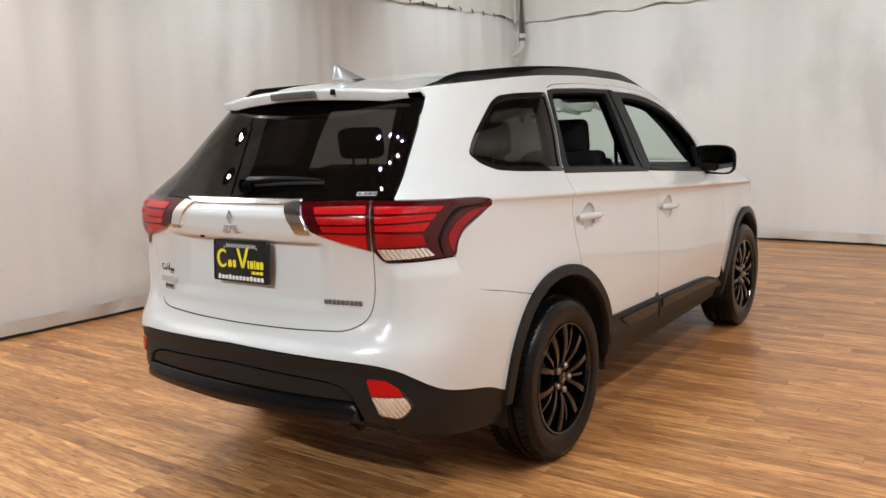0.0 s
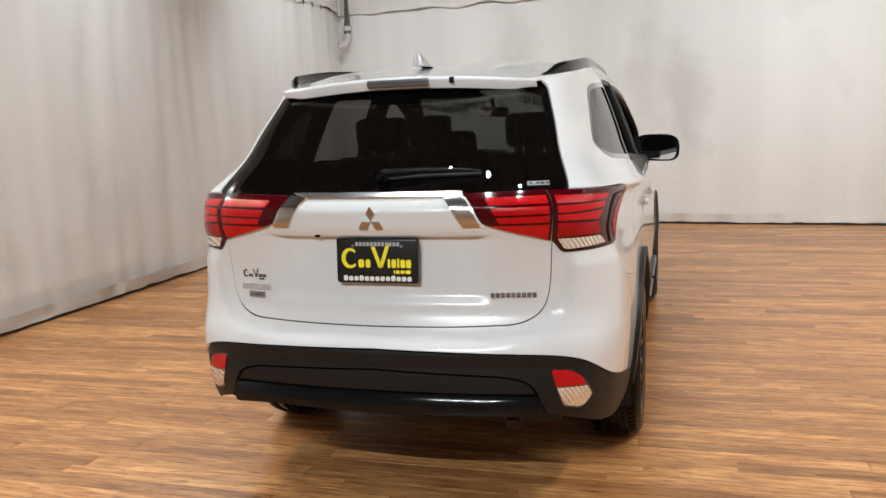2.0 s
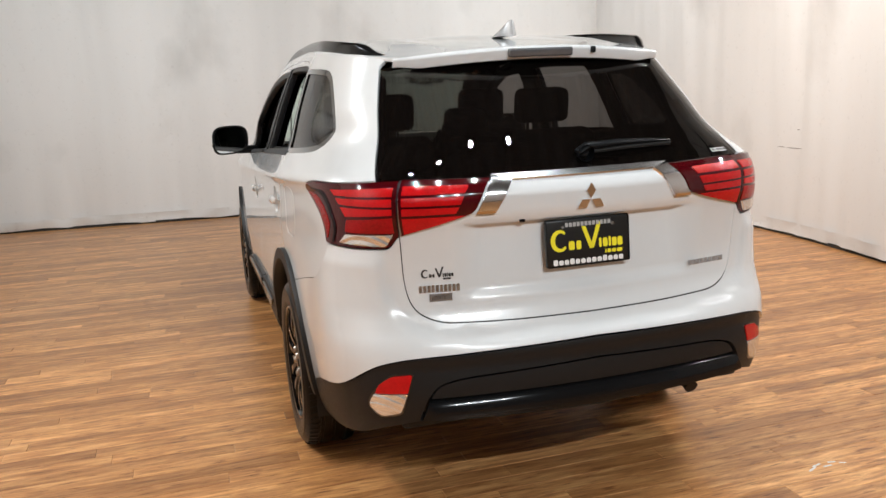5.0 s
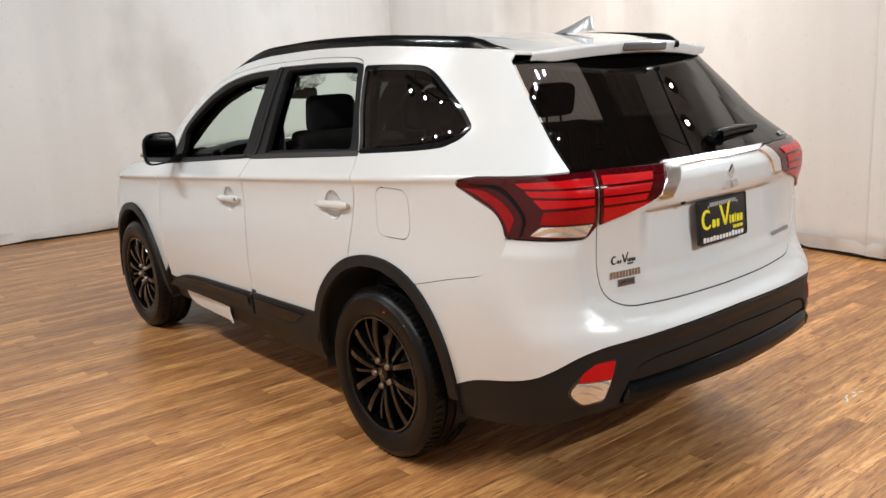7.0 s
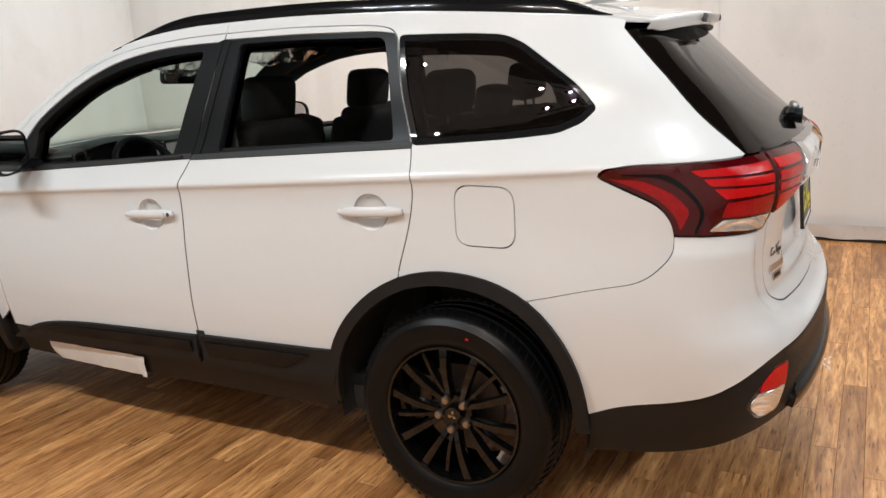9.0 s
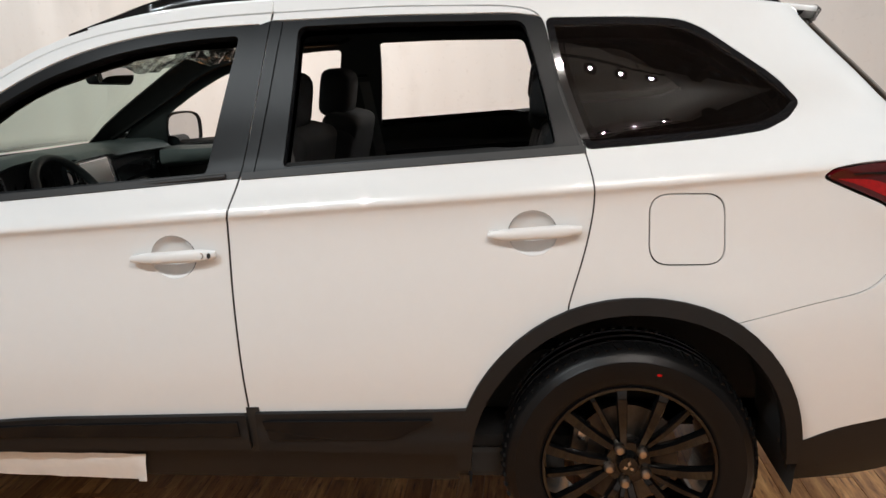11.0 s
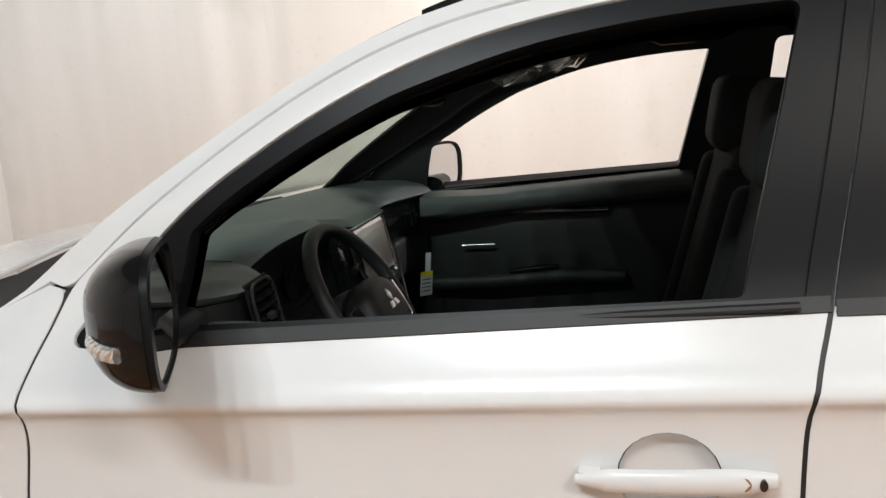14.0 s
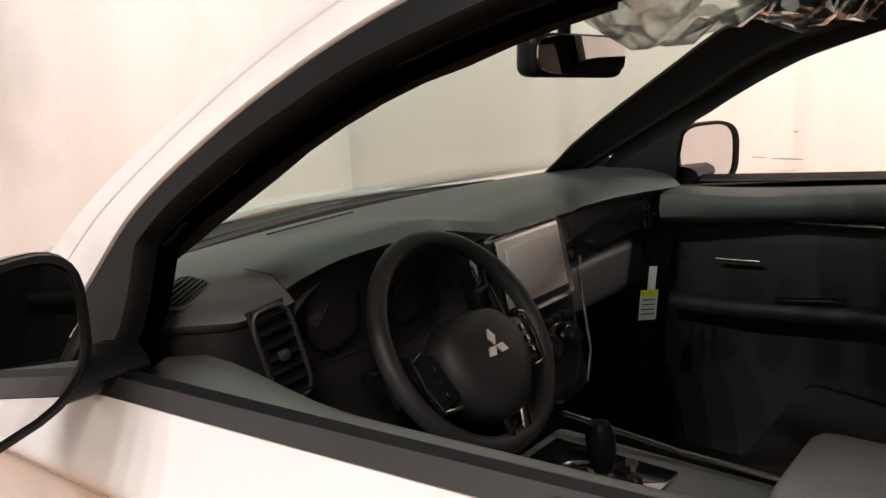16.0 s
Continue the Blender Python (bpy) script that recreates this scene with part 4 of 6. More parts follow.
# ---- car: roof, front, underside ----
ys = [0.53, 0.62, 0.8, 1.1, 1.4, 1.7, 2.0, 2.2, 2.4, 2.56]
roof = panel("roof_panel", [(XE(y) - 0.002, y) for y in ys] + [(0.4, 2.62), (0.0, 2.64), (-0.4, 2.62)] + [(-XE(y) + 0.002, y) for y in reversed(ys)] + [(x / 10, 0.398 + 0.30 * (x / 10) ** 2) for x in range(-5, 6)], PAINT, car, surf=top2, rounded=False, step=0.05,
             dish=lambda a, b: 0.010 * (sstep(0.30, 0.36, abs(a)) - sstep(0.42, 0.48, abs(a))) * sstep(0.6, 0.8, b) * sstep(2.55, 2.4, b), label="white roof with two raised ribs")
ws = [2.58, 2.7, 2.8, 2.9, 3.0, 3.1, 3.2, 3.28]
shield = [(XE(y) - 0.006, y) for y in ws] + [(0.5, 3.38), (0.25, 3.44), (0.0, 3.46), (-0.25, 3.44), (-0.5, 3.38)] + [(-XE(y) + 0.006, y) for y in reversed(ws)] + [(-0.4, 2.63), (0.0, 2.65), (0.4, 2.63)]
panel("windscreen", shield, WINDSHIELD, car, surf=top2, rounded=False, step=0.06, depth=0.005, off=-0.004, label="clear windscreen")
panel("cowl", [(XE(3.28) - 0.006, 3.29), (XE(3.36) - 0.01, 3.36), (0.66, 3.50), (0.5, 3.60), (0.0, 3.67), (-0.5, 3.60), (-0.66, 3.50), (-XE(3.36) + 0.01, 3.36), (-XE(3.28) + 0.006, 3.29), (-0.5, 3.39), (0.0, 3.47), (0.5, 3.39)], DARK, car, surf=top2, rounded=False, step=0.05, off=-0.016, label="black wiper cowl")
hs = [3.37, 3.55, 3.75, 3.95, 4.15, 4.3]


def nose_x(y):
    """Half width of the shell at its top edge, round the front corner too."""
    a, b = W + YF - 0.6, W + 4.66 + 0.5
    for _ in range(40):
        m = (a + b) / 2
        if skin(m, EDGE(y))[1] < y: a = m
        else: b = m
    return skin(a, EDGE(y))[0]


panel("bonnet", [(min(XE(y), nose_x(y)) - 0.003, y) for y in hs] + [(0.6, 4.40), (0.3, 4.46), (0.0, 4.48), (-0.3, 4.46), (-0.6, 4.40)] + [(-min(XE(y), nose_x(y)) + 0.003, y) for y in reversed(hs)] + [(-0.66, 3.51), (-0.5, 3.61), (0.0, 3.68), (0.5, 3.61), (0.66, 3.51)], PAINT, car, surf=top2, rounded=False, step=0.06, label="white bonnet")
for s, x0, x1 in ((-1, 0.02, 0.62), (1, 0.10, 0.55)):
    line = [(s * (x0 + (x1 - x0) * k / 4), 3.555 - 0.16 * (x0 + (x1 - x0) * k / 4) ** 2 / 0.36) for k in range(5)]
    part("windscreen_wiper", tube([top2(x, y) + Vector((0, 0, -0.016)) for x, y in line], 0.008, 8), SATIN, car)


def front_parts(s):
    panel("front_bumper", [(W + 4.33, 0.80), (W + 4.30, 0.66), (W + 4.20, 0.52), (W + 4.19, 0.30), (5.6, 0.26), (6.46, 0.26), (6.46, 0.56), (5.9, 0.56), (5.8, 0.78)], PAINT, car, sgn=s, label="white front bumper corner")
    panel("front_grille", [(6.46, 0.57), (5.92, 0.57), (5.82, 0.78), (5.9, 0.86), (6.46, 0.87)], GLOSS, car, sgn=s, gap=0.0, label="gloss black grille")
    panel("headlamp", [(W + 4.35, 0.885, 0.02), (W + 4.41, 0.80, 0.02), (5.78, 0.775), (5.86, 0.83), (5.6, 0.865, 0.04)], CLEAR, car, sgn=s, off=0.004, label="clear headlamp")
    panel("chin_trim", [(W + 4.20, 0.50, 0.02), (W + 4.19, 0.30), (5.5, 0.27), (5.55, 0.40, 0.05)], SATIN, car, sgn=s, off=0.012, depth=0.03, label="dark bumper corner trim")


both(front_parts)

# spoiler lip with the high brake lamp and washer jet
verts, faces, under, ufaces = [], [], [], []
N = 40
for i in range(N + 1):
    x = -0.525 + 1.05 * i / N
    e = 0.30 * x * x
    a = top2(x, 0.398 + e)
    f = 1 - 0.35 * sstep(0.42, 0.525, abs(x))
    yg = REAR(1.556) + 0.15 * x * x
    c = skin2(x / (YC - yg), 1.556)
    low = Vector((x, 0.404 + e, a.z - 0.044 * f))
    verts += [a, a + Vector((0, -0.008 * f, -0.004 * f)), a + Vector((0, -0.010 * f, -0.014 * f)), low]
    under += [low, Vector((x, max(c.y - 0.004, 0.412 + e), a.z - 0.047 * f)), Vector((x, max(c.y, 0.412 + e) + 0.03, 1.560))]
for i in range(N):
    for k in range(3):
        p = 4 * i + k
        faces.append((p, p + 1, p + 5, p + 4))
    for k in range(2):
        p = 3 * i + k
        ufaces.append((p, p + 1, p + 4, p + 3))
link_mesh("roof_spoiler", verts, faces, PAINT, tg, "white roof spoiler lip", smooth=True)
# underside coloured black in place of the shade below the lip
link_mesh("spoiler_underside", under, ufaces, SATIN, tg, "spoiler underside, blackened for its shade", smooth=True)
HIGH = material("smoked_brake_lens", (0.11, 0.108, 0.112), 0.18, coat=0.6, grain=0.2, scale=120)
part("high_brake_lamp", box((0.25, 0.018, 0.030), (0.0, 0.3895, 1.589), 0.008, 3, turn=(12, 0, 0)), HIGH, tg, "smoked high brake lamp lens")
part("washer_jet", box((0.018, 0.02, 0.024), (0.213, 0.400, 1.593), 0.006), SATIN, tg, "small black washer jet")

# shark fin
fin = []
for t in [i / 10 for i in range(11)]:
    z = 1.652 + 0.070 * t
    y0, y1, w = 0.640 + 0.012 * t, 0.89 - 0.215 * (t ** 0.75), 0.036 * (1 - t) ** 0.7 + 0.006
    n = 14
    fin.append([(w * math.sin(2 * math.pi * k / n) * (0.75 + 0.25 * math.cos(2 * math.pi * k / n)), (y0 + y1) / 2 - (y1 - y0) / 2 * math.cos(2 * math.pi * k / n), z + 0.012 * (1 - t) * (1 if y0 else 0)) for k in range(n)])
part("antenna_fin", loft(fin), material("silver_paint", (0.42, 0.43, 0.44), 0.3, 0.4, 1.0, grain=0.03, scale=200), car, "silver shark fin antenna")


WIN_F_TRIM = [(y, z - 0.008 * (z > 1.22), *r) for y, z, *r in WIN_F_IN]


def upper_parts(s):
    # roof rail
    secs = []
    for i in range(45):
        t = i / 44
        y = 0.590 + 2.035 * t
        x = XE(y) - 0.036
        h = 0.037 * sstep(0, 0.065, t) * sstep(1, 0.80, t) + 0.002
        w = 0.017 * (0.55 + 0.45 * sstep(0, 0.05, t) * sstep(1, 0.9, t))
        z = top2(x, y).z
        ring = [(x - w, z - 0.008), (x - w, z + h * 0.6), (x - w * 0.5, z + h * 0.95), (x + w * 0.4, z + h), (x + w, z + h * 0.7), (x + w * 1.25, z - 0.010)]
        secs.append([(s * a, y, b) for a, b in ring])
    rail = part("roof_rail", loft(secs), INSERT, car, "gloss black roof rail")
    # door mirror
    MX, MY, MZ, LEAN, HX = (0.965, 2.922, 1.208, -0.050, 0.112) if s < 0 else (0.905, 2.980, 1.186, -0.042, 0.148)
    def oval(f, y, cx=0.0, cz=0.0, fx=1.0):
        ring = []
        for a in range(0, 360, 12):
            k, q = math.cos(radians(a)), math.sin(radians(a))
            hx, hz = HX * f * fx * abs(k) ** 0.6 * (1 if k >= 0 else -1), 0.088 * f * abs(q) ** 0.62 * (1 if q >= 0 else -1)
            ring.append((s * (MX + cx + hx), MY + y + LEAN * hx / HX, MZ + cz + hz * (1 + 0.06 * k) - 0.006 * k))
        return ring
    GX, GW = (0.0, 1.0) if s < 0 else (0.018, 0.85)
    secs = [oval(math.sqrt(max(0.0, 1 - (0.985 * k / 10) ** 2.4)), 0.115 * k / 10, -0.015 * k / 10, -0.010 * k / 10) for k in range(11)]
    m = part("door_mirror", loft(secs), INSERT, car, "gloss black door mirror")
    part("mirror_bezel", loft([oval(0.99, 0.001), oval(0.98, -0.011), oval(0.90, -0.013, GX, 0, GW), oval(0.88, -0.005, GX, 0, GW)]), SATIN, m)
    part("mirror_glass", loft([oval(0.885, -0.0055, GX, 0, GW), oval(0.875, -0.0085, GX, 0, GW)]), MIRROR, m, "mirror glass", angle=20)
    ind = []
    for k in range(11):
        t = k / 10
        a = radians(8 + 56 * t)
        c, q = math.cos(a), math.sin(a)
        ind.append((s * (MX - 0.010 + 0.118 * c), MY + 0.008 + 0.085 * q - 0.03 * c, MZ - 0.028))
    part("turn_signal", tube(ind, 0.008, 8, 1.3), CLEAR, m, "clear strip turn signal")
    part("mirror_arm", loft([[(s * x, 2.99 + 0.045 * math.cos(radians(a)), 1.140 + 0.025 * math.sin(radians(a))) for a in range(0, 360, 30)] for x in (0.80, 0.86, 0.92)]), SATIN, m)
    # paint gap shield and inner trim
    inner = Y((3.20, 0.34), (1.49, 0.34)) + Y(*arc(HUB_R, 0.49, 5, 118, 14)) + [(1.30, 0.85), (1.15, 1.0), (0.82, 1.19), (0.97, 1.39), (1.16, 1.555)]
    inner += [(unfold(XE(y), y), EDGE(y) - 0.03) for y in (0.7, 0.9, 1.2, 1.5, 1.8, 2.1, 2.35, 2.55, 2.7, 2.85, 3.0, 3.12)] + Y((3.27, 1.12), (3.30, 0.9), (3.30, 0.72), (3.22, 0.48))
    wf, wr = [(p.x, p.y) for p in inset(soften(Y(*(WIN_F_IN if s < 0 else WIN_FAR_IN))), -0.006)], [(p.x, p.y) for p in inset(soften(Y(*WIN_R_IN)), -0.006)]
    wq = [(p.x, p.y) for p in inset(soften(QUARTER_U), 0.006)]
    panel("body_inner", inner, DARK, car, holes=[wf, wr, wq], sgn=s, off=-0.026, depth=0.02, rounded=False, step=0.06)
    wf, wr = [(p.x, p.y) for p in soften(Y(*WIN_F_TRIM))], [(p.x, p.y) for p in inset(soften(Y(*WIN_R_IN)), 0.004)]
    wq = [(p.x, p.y) for p in inset(soften(QUARTER_U), 0.045)]
    trim = panel("inner_trim", inner, DOORTRIM, car, holes=[wf, wr, wq], sgn=s, off=-0.062, depth=-0.03, rounded=False, step=0.06, label="dark inner trim and door linings")
    # padded top of the front door lining
    secs = []
    for k in range(15):
        y = 2.14 + 0.86 * k / 14
        x, zb, w = side_x(y, 1.15), 1.174 - 0.082 * (y - 2.083), 0.03 * sstep(2.65, 3.0, y)
        up = 0.018 * sstep(2.7, 3.0, y)
        secs.append([(s * (x - a), y, zb + b) for a, b in ((0.026, -0.006), (0.045, 0.006 + up * 0.3), (0.078, 0.004 + up), (0.104 + w, -0.010 + up), (0.112 + w, -0.028 + up * 0.5), (0.108 + w, -0.050), (0.090 + w, -0.066), (0.06, -0.08))])
    part("door_top", loft(secs), DOORTOP, trim, "dark green-grey padded door top")
    # rubber seal round the front door opening
    loop = [skin2(s * (W + y), z) for y, z, *_ in (WIN_F_IN if s < 0 else WIN_FAR_IN)[:9]]
    part("door_seal", tube([p - Vector((s * 0.040, 0, 0.004)) for p in loop], 0.008, 8), RUBBER, trim)
    # ridged belt seals along the window sill
    for d, dz, r in ((0.012, 0.004, 0.006), (0.030, 0.000, 0.0045)):
        part("belt_seal", tube([(s * (side_x(y, 1.15) - d), y, 1.190 - 0.079 * (y - 2.083) + dz - 0.004) for y in (2.12, 2.3, 2.5, 2.7, 2.9, 2.99)], r, 8), SEAL, trim)
    # splash panel behind the rear wheel
    part("splash_panel", box((0.34, 0.03, 0.26), (s * 0.66, 0.575, 0.50), 0.005), DARK, car)
    # arm rest, trim strip and pull on the front door lining
    for pts, r, mt, nm in (([(0.795, 2.40, 1.045), (0.79, 2.75, 1.040), (0.785, 3.02, 1.030)], 0.012, GLOSS, "gloss_trim"),
                           ([(0.785, 2.775, 0.934), (0.78, 2.885, 0.932)], 0.005, CHROME, "inner_handle"),
                           ([(0.78, 2.35, 0.83), (0.755, 2.55, 0.835), (0.755, 2.80, 0.815), (0.78, 3.0, 0.80)], 0.026, DOORTRIM, "arm_rest"),
                           ([(0.748, 2.56, 0.866), (0.735, 2.60, 0.868), (0.745, 2.72, 0.850)], 0.009, SATIN, "pull_handle"),
                           ([(0.785, 1.25, 1.09), (0.79, 1.6, 1.075), (0.79, 1.95, 1.06)], 0.012, SATIN, "gloss_trim"),
                           ([(0.77, 1.35, 0.86), (0.75, 1.55, 0.865), (0.77, 1.9, 0.845)], 0.026, DOORTRIM, "arm_rest")):
        part(nm, tube([(s * x, y, z) for x, y, z in pts], r, 10), mt, trim)
    # wheel well liner
    for yc in (HUB_R, HUB_F):
        vs, fs = [], []
        for k in range(19):
            a = radians(-11 + 202 * k / 18)
            for x in (0.50, 0.865): vs.append((s * x, yc + 0.452 * math.cos(a), HUB_Z + 0.452 * math.sin(a)))
        vs += [(s * 0.50, yc, HUB_Z)]
        for k in range(18):
            fs.append((2 * k, 2 * k + 1, 2 * k + 3, 2 * k + 2)); fs.append((2 * k, 2 * k + 2, 38))
        link_mesh("wheel_well", vs, fs, DARK, car)


both(upper_parts)

# underside, cabin floor, headliner
UNDER = [((1.56, 2.3, 0.10), (0, 2.35, 0.31)), ((1.0, 1.1, 0.12), (0, 1.05, 0.36)), ((1.30, 0.45, 0.10), (0, 0.33, 0.42)), ((1.0, 1.15, 0.60), (0, 3.85, 0.60))]
bm = bmesh.new()
for sz, at in UNDER: box(sz, at, 0.02, bm=bm)
part("underbody", bm, DARK, car, smooth=False)
part("cargo_floor", box((1.24, 1.1, 0.06), (0, 0.72, 0.80), 0.02), FABRIC, car)
part("cabin_floor", box((1.56, 2.4, 0.04), (0, 2.2, 0.38), 0.01), FABRIC, car)
part("firewall", box((1.56, 0.05, 0.78), (0, 3.30, 0.72), 0.01), DARK, car)
for s in (1, -1): part("kick_panel", box((0.03, 0.42, 0.72), (s * 0.775, 3.26, 0.69), 0.008), DARK, car)
ls = [0.56, 0.8, 1.1, 1.4, 1.7, 2.0, 2.2, 2.4, 2.54]
panel("headliner", [(XE(y) - 0.02, y) for y in ls] + [(-XE(y) + 0.02, y) for y in reversed(ls)], LINER, car, surf=top2, off=-0.055, depth=-0.03, rounded=False, step=0.1, label="dark cloth headliner")
PILLAR_IN = spline([(2.45, 1.500), (2.54, 1.478), (2.609, 1.455), (2.669, 1.438), (2.733, 1.412), (2.802, 1.377), (2.878, 1.328), (2.969, 1.276), (3.10, 1.200), (3.30, 1.09)])
for s in (1, -1):
    secs = []
    for k in range(18):
        y = 2.46 + 0.86 * k / 17
        zi = PILLAR_IN(y) + (0.036 if s > 0 else 0.0)
        sx, xe, ze = side_x(y, zi), XE(y), EDGE(y)
        if s > 0:
            # the passenger's lining is broad and follows the windscreen inwards
            xw = xe - 0.165
            zw = top2(xw, y).z - 0.016
            secs.append([(x, y, z) for x, z in ((sx - 0.110, zi), (sx - 0.112, zi + 0.014), (xw - 0.004, zw - 0.010), (xw + 0.004, zw), (xe - 0.02, ze - 0.022), (sx - 0.045, zi + 0.01), (sx - 0.085, zi - 0.006))])
            continue
        secs.append([(s * x, y, z) for x, z in ((sx - 0.120, zi), (sx - 0.120, zi + 0.014), (xe - 0.066, ze - 0.020), (xe - 0.056, ze - 0.008), (xe - 0.02, ze - 0.022), (sx - 0.045, zi + 0.01), (sx - 0.085, zi - 0.006))])
    part("pillar_trim", loft(secs), PILLAR, car, "dark pillar lining", angle=60)
panel("tailgate_lining", mirror_u([(0.0, 1.17), (0.62, 1.17), (0.64, 0.80), (0.0, 0.78)]), SOFT, tg, off=-0.05, depth=-0.02, rounded=False, step=0.1)
part("exhaust_tip", tube([(0.47, 0.26, 0.36), (0.47, 0.16, 0.355), (0.47, 0.13, 0.34)], 0.026, 14), DARK, car, "dark exhaust tip under the bumper")
part("silencer", tube([(-0.2, 0.42, 0.33), (0.45, 0.42, 0.33)], 0.09, 14), DARK, car)

# ---- wheels ----
def build_wheel():
    """A wheel about the origin, outer face towards +x."""
    wheel = new("wheel")
    prof = [(0.245, -0.105), (0.270, -0.112), (0.305, -0.113), (0.330, -0.106), (0.345, -0.090), (0.3525, -0.065)]
    for x in (-0.045, 0.0, 0.045):
        prof += [(0.353, x - 0.008), (0.346, x - 0.006), (0.346, x + 0.006), (0.353, x + 0.008)]
    prof += [(0.3525, 0.065), (0.345, 0.090), (0.330, 0.106), (0.318, 0.110), (0.316, 0.1125), (0.305, 0.113), (0.270, 0.112), (0.250, 0.106), (0.243, 0.098)]
    tyre = part("tyre", lathe(prof, 72, "X"), RUBBER, wheel, "black tyre with a worn sheen")
    bm = bmesh.new()
    for k in range(72):
        for x in (0.075, -0.075):
            box((0.035, 0.011, 0.008), (0, 0, 0), bm=bm)
            bmesh.ops.transform(bm, matrix=pose(0, 0, 0, 360 / 72 * k) @ pose(x, 0, 0.3495, 0, 14 if x > 0 else -14, 20), verts=bm.verts[-8:])
    part("tread_block", bm, RUBBER, tyre, smooth=False)["kind"] = "stuff"
    part("tyre_dot", box((0.003, 0.012, 0.006), (0.113, 0.03, 0.287), 0.001), RED, tyre)
    rim = part("rim", lathe([(0.244, 0.100), (0.240, 0.106), (0.232, 0.104), (0.226, 0.085), (0.218, 0.03), (0.214, -0.09), (0.222, -0.10), (0.230, -0.10), (0.226, 0.02), (0.236, 0.09)], 64, "X"), RIM, wheel, "gloss black multi-spoke alloy rim")

    def spoke(a0, a1, w0, w1, name, back=0.0):
        """From the hub at angle a0 out to the rim at a1; the outer stretch stands square on the rim."""
        p0 = Vector((0.058 * math.cos(radians(a0)), 0.058 * math.sin(radians(a0))))
        p1 = Vector((0.140 * math.cos(radians(a1 + 0.30 * (a0 - a1))), 0.140 * math.sin(radians(a1 + 0.30 * (a0 - a1)))))
        p2 = Vector((0.234 * math.cos(radians(a1)), 0.234 * math.sin(radians(a1))))
        secs = []
        for k in range(11):
            t = k / 10
            mid = p0 * (1 - t) ** 2 + p1 * (2 * t * (1 - t)) + p2 * t * t
            way = ((p1 - p0) * (1 - t) + (p2 - p1) * t).normalized()
            across = Vector((-way.y, way.x))
            w = w0 + (w1 - w0) * t
            xo = 0.080 - back + 0.012 * math.sin(t * math.pi) + 0.012 * t
            th = 0.034 - 0.008 * t
            ring = []
            for px, pw in ((-0.14, -0.96), (0.003, -0.72), (0.003, 0.72), (-0.14, 0.96), (-0.6, 1.0), (-1.0, 0.9), (-1.0, -0.9), (-0.6, -1.0)):
                dx = xo + (px if px >= 0 else px * th)
                ring.append((dx, mid.x + across.x * pw * w, mid.y + across.y * pw * w))
            secs.append(ring)
        part(name, loft(secs), RIM, rim)
    for g in range(5):
        base = 90 + 36 + 72 * g
        spoke(base - 13, base - 21.5, 0.0105, 0.0180, "spoke")
        spoke(base + 13, base + 21.5, 0.0105, 0.0180, "spoke")
        spoke(base, base, 0.0080, 0.0085, "thin_spoke", 0.010)
    part("hub_cap", lathe([(0.0, 0.094), (0.026, 0.092), (0.031, 0.086), (0.031, 0.07), (0.062, 0.072), (0.066, 0.05), (0.0, 0.05)], 32, "X"), RIM, wheel)
    for k in range(5):
        a = radians(90 + 36 + 72 * k)
        bm = lathe([(0.0, 0.100), (0.010, 0.099), (0.0145, 0.092), (0.0145, 0.07)], 12, "X")
        bm.transform(Matrix.Translation((0, 0.054 * math.cos(a), 0.054 * math.sin(a))))
        part("wheel_nut", bm, BRONZE, wheel, "bronze-coloured wheel nut", smooth=False)
    for k in range(3):
        bm = bmesh.new()
        vs = [bm.verts.new((0.0955, y, z)) for y, z in ((0, 0.001), (0.0055, 0.010), (0, 0.0185), (-0.0055, 0.010))]
        bm.faces.new(vs)
        bmesh.ops.solidify(bm, geom=bm.faces[:], thickness=0.0015)
        bm.transform(pose(0, 0, 0, 120 * k))
        part("cap_emblem", bm, CHROME, wheel, smooth=False)
    part("brake_disc", lathe([(0.06, 0.012), (0.150, 0.012), (0.150, -0.012), (0.06, -0.012), (0.06, 0.03), (0.0, 0.03)], 40, "X"), STEEL, wheel)
    cal = bmesh.new()
    box((0.06, 0.05, 0.10), (0.0, -0.135, 0.03), 0.012, bm=cal)
    part("brake_caliper", cal, STEEL, wheel)
    part("caliper_plate", box((0.006, 0.022, 0.04), (0.034, -0.135, 0.05), 0.002), SILVER, wheel)
    return wheel


wheel = build_wheel()
for sx, yc in ((1, HUB_R), (-1, HUB_R), (1, HUB_F), (-1, HUB_F)):
    m = pose(sx * 0.785, yc, 0.3535, 0, 0, 0 if sx > 0 else 180) @ pose(0, 0, 0, 9 * sx)
    w = wheel if (sx, yc) == (1, HUB_R) else copy_thing(wheel, m)
    w.matrix_basis = m
    w.parent = car

# ---- badges, plate, wiper ----
GREY = material("badge_grey", (0.42, 0.42, 0.42), 0.6, spec=0.2, grain=0.1, scale=60)
def slab(name, pts, thick, m, mat, parent, label=""):
    bm = bmesh.new()
    f = bm.faces.new([bm.verts.new((x, z, 0)) for x, z in pts])
    r = bmesh.ops.extrude_face_region(bm, geom=[f])
    bmesh.ops.translate(bm, verts=[v for v in r["geom"] if isinstance(v, bmesh.types.BMVert)], vec=(0, 0, thick))
    bmesh.ops.recalc_face_normals(bm, faces=bm.faces[:])
    bm.transform(m)
    return part(name, bm, mat, parent, label, smooth=False)


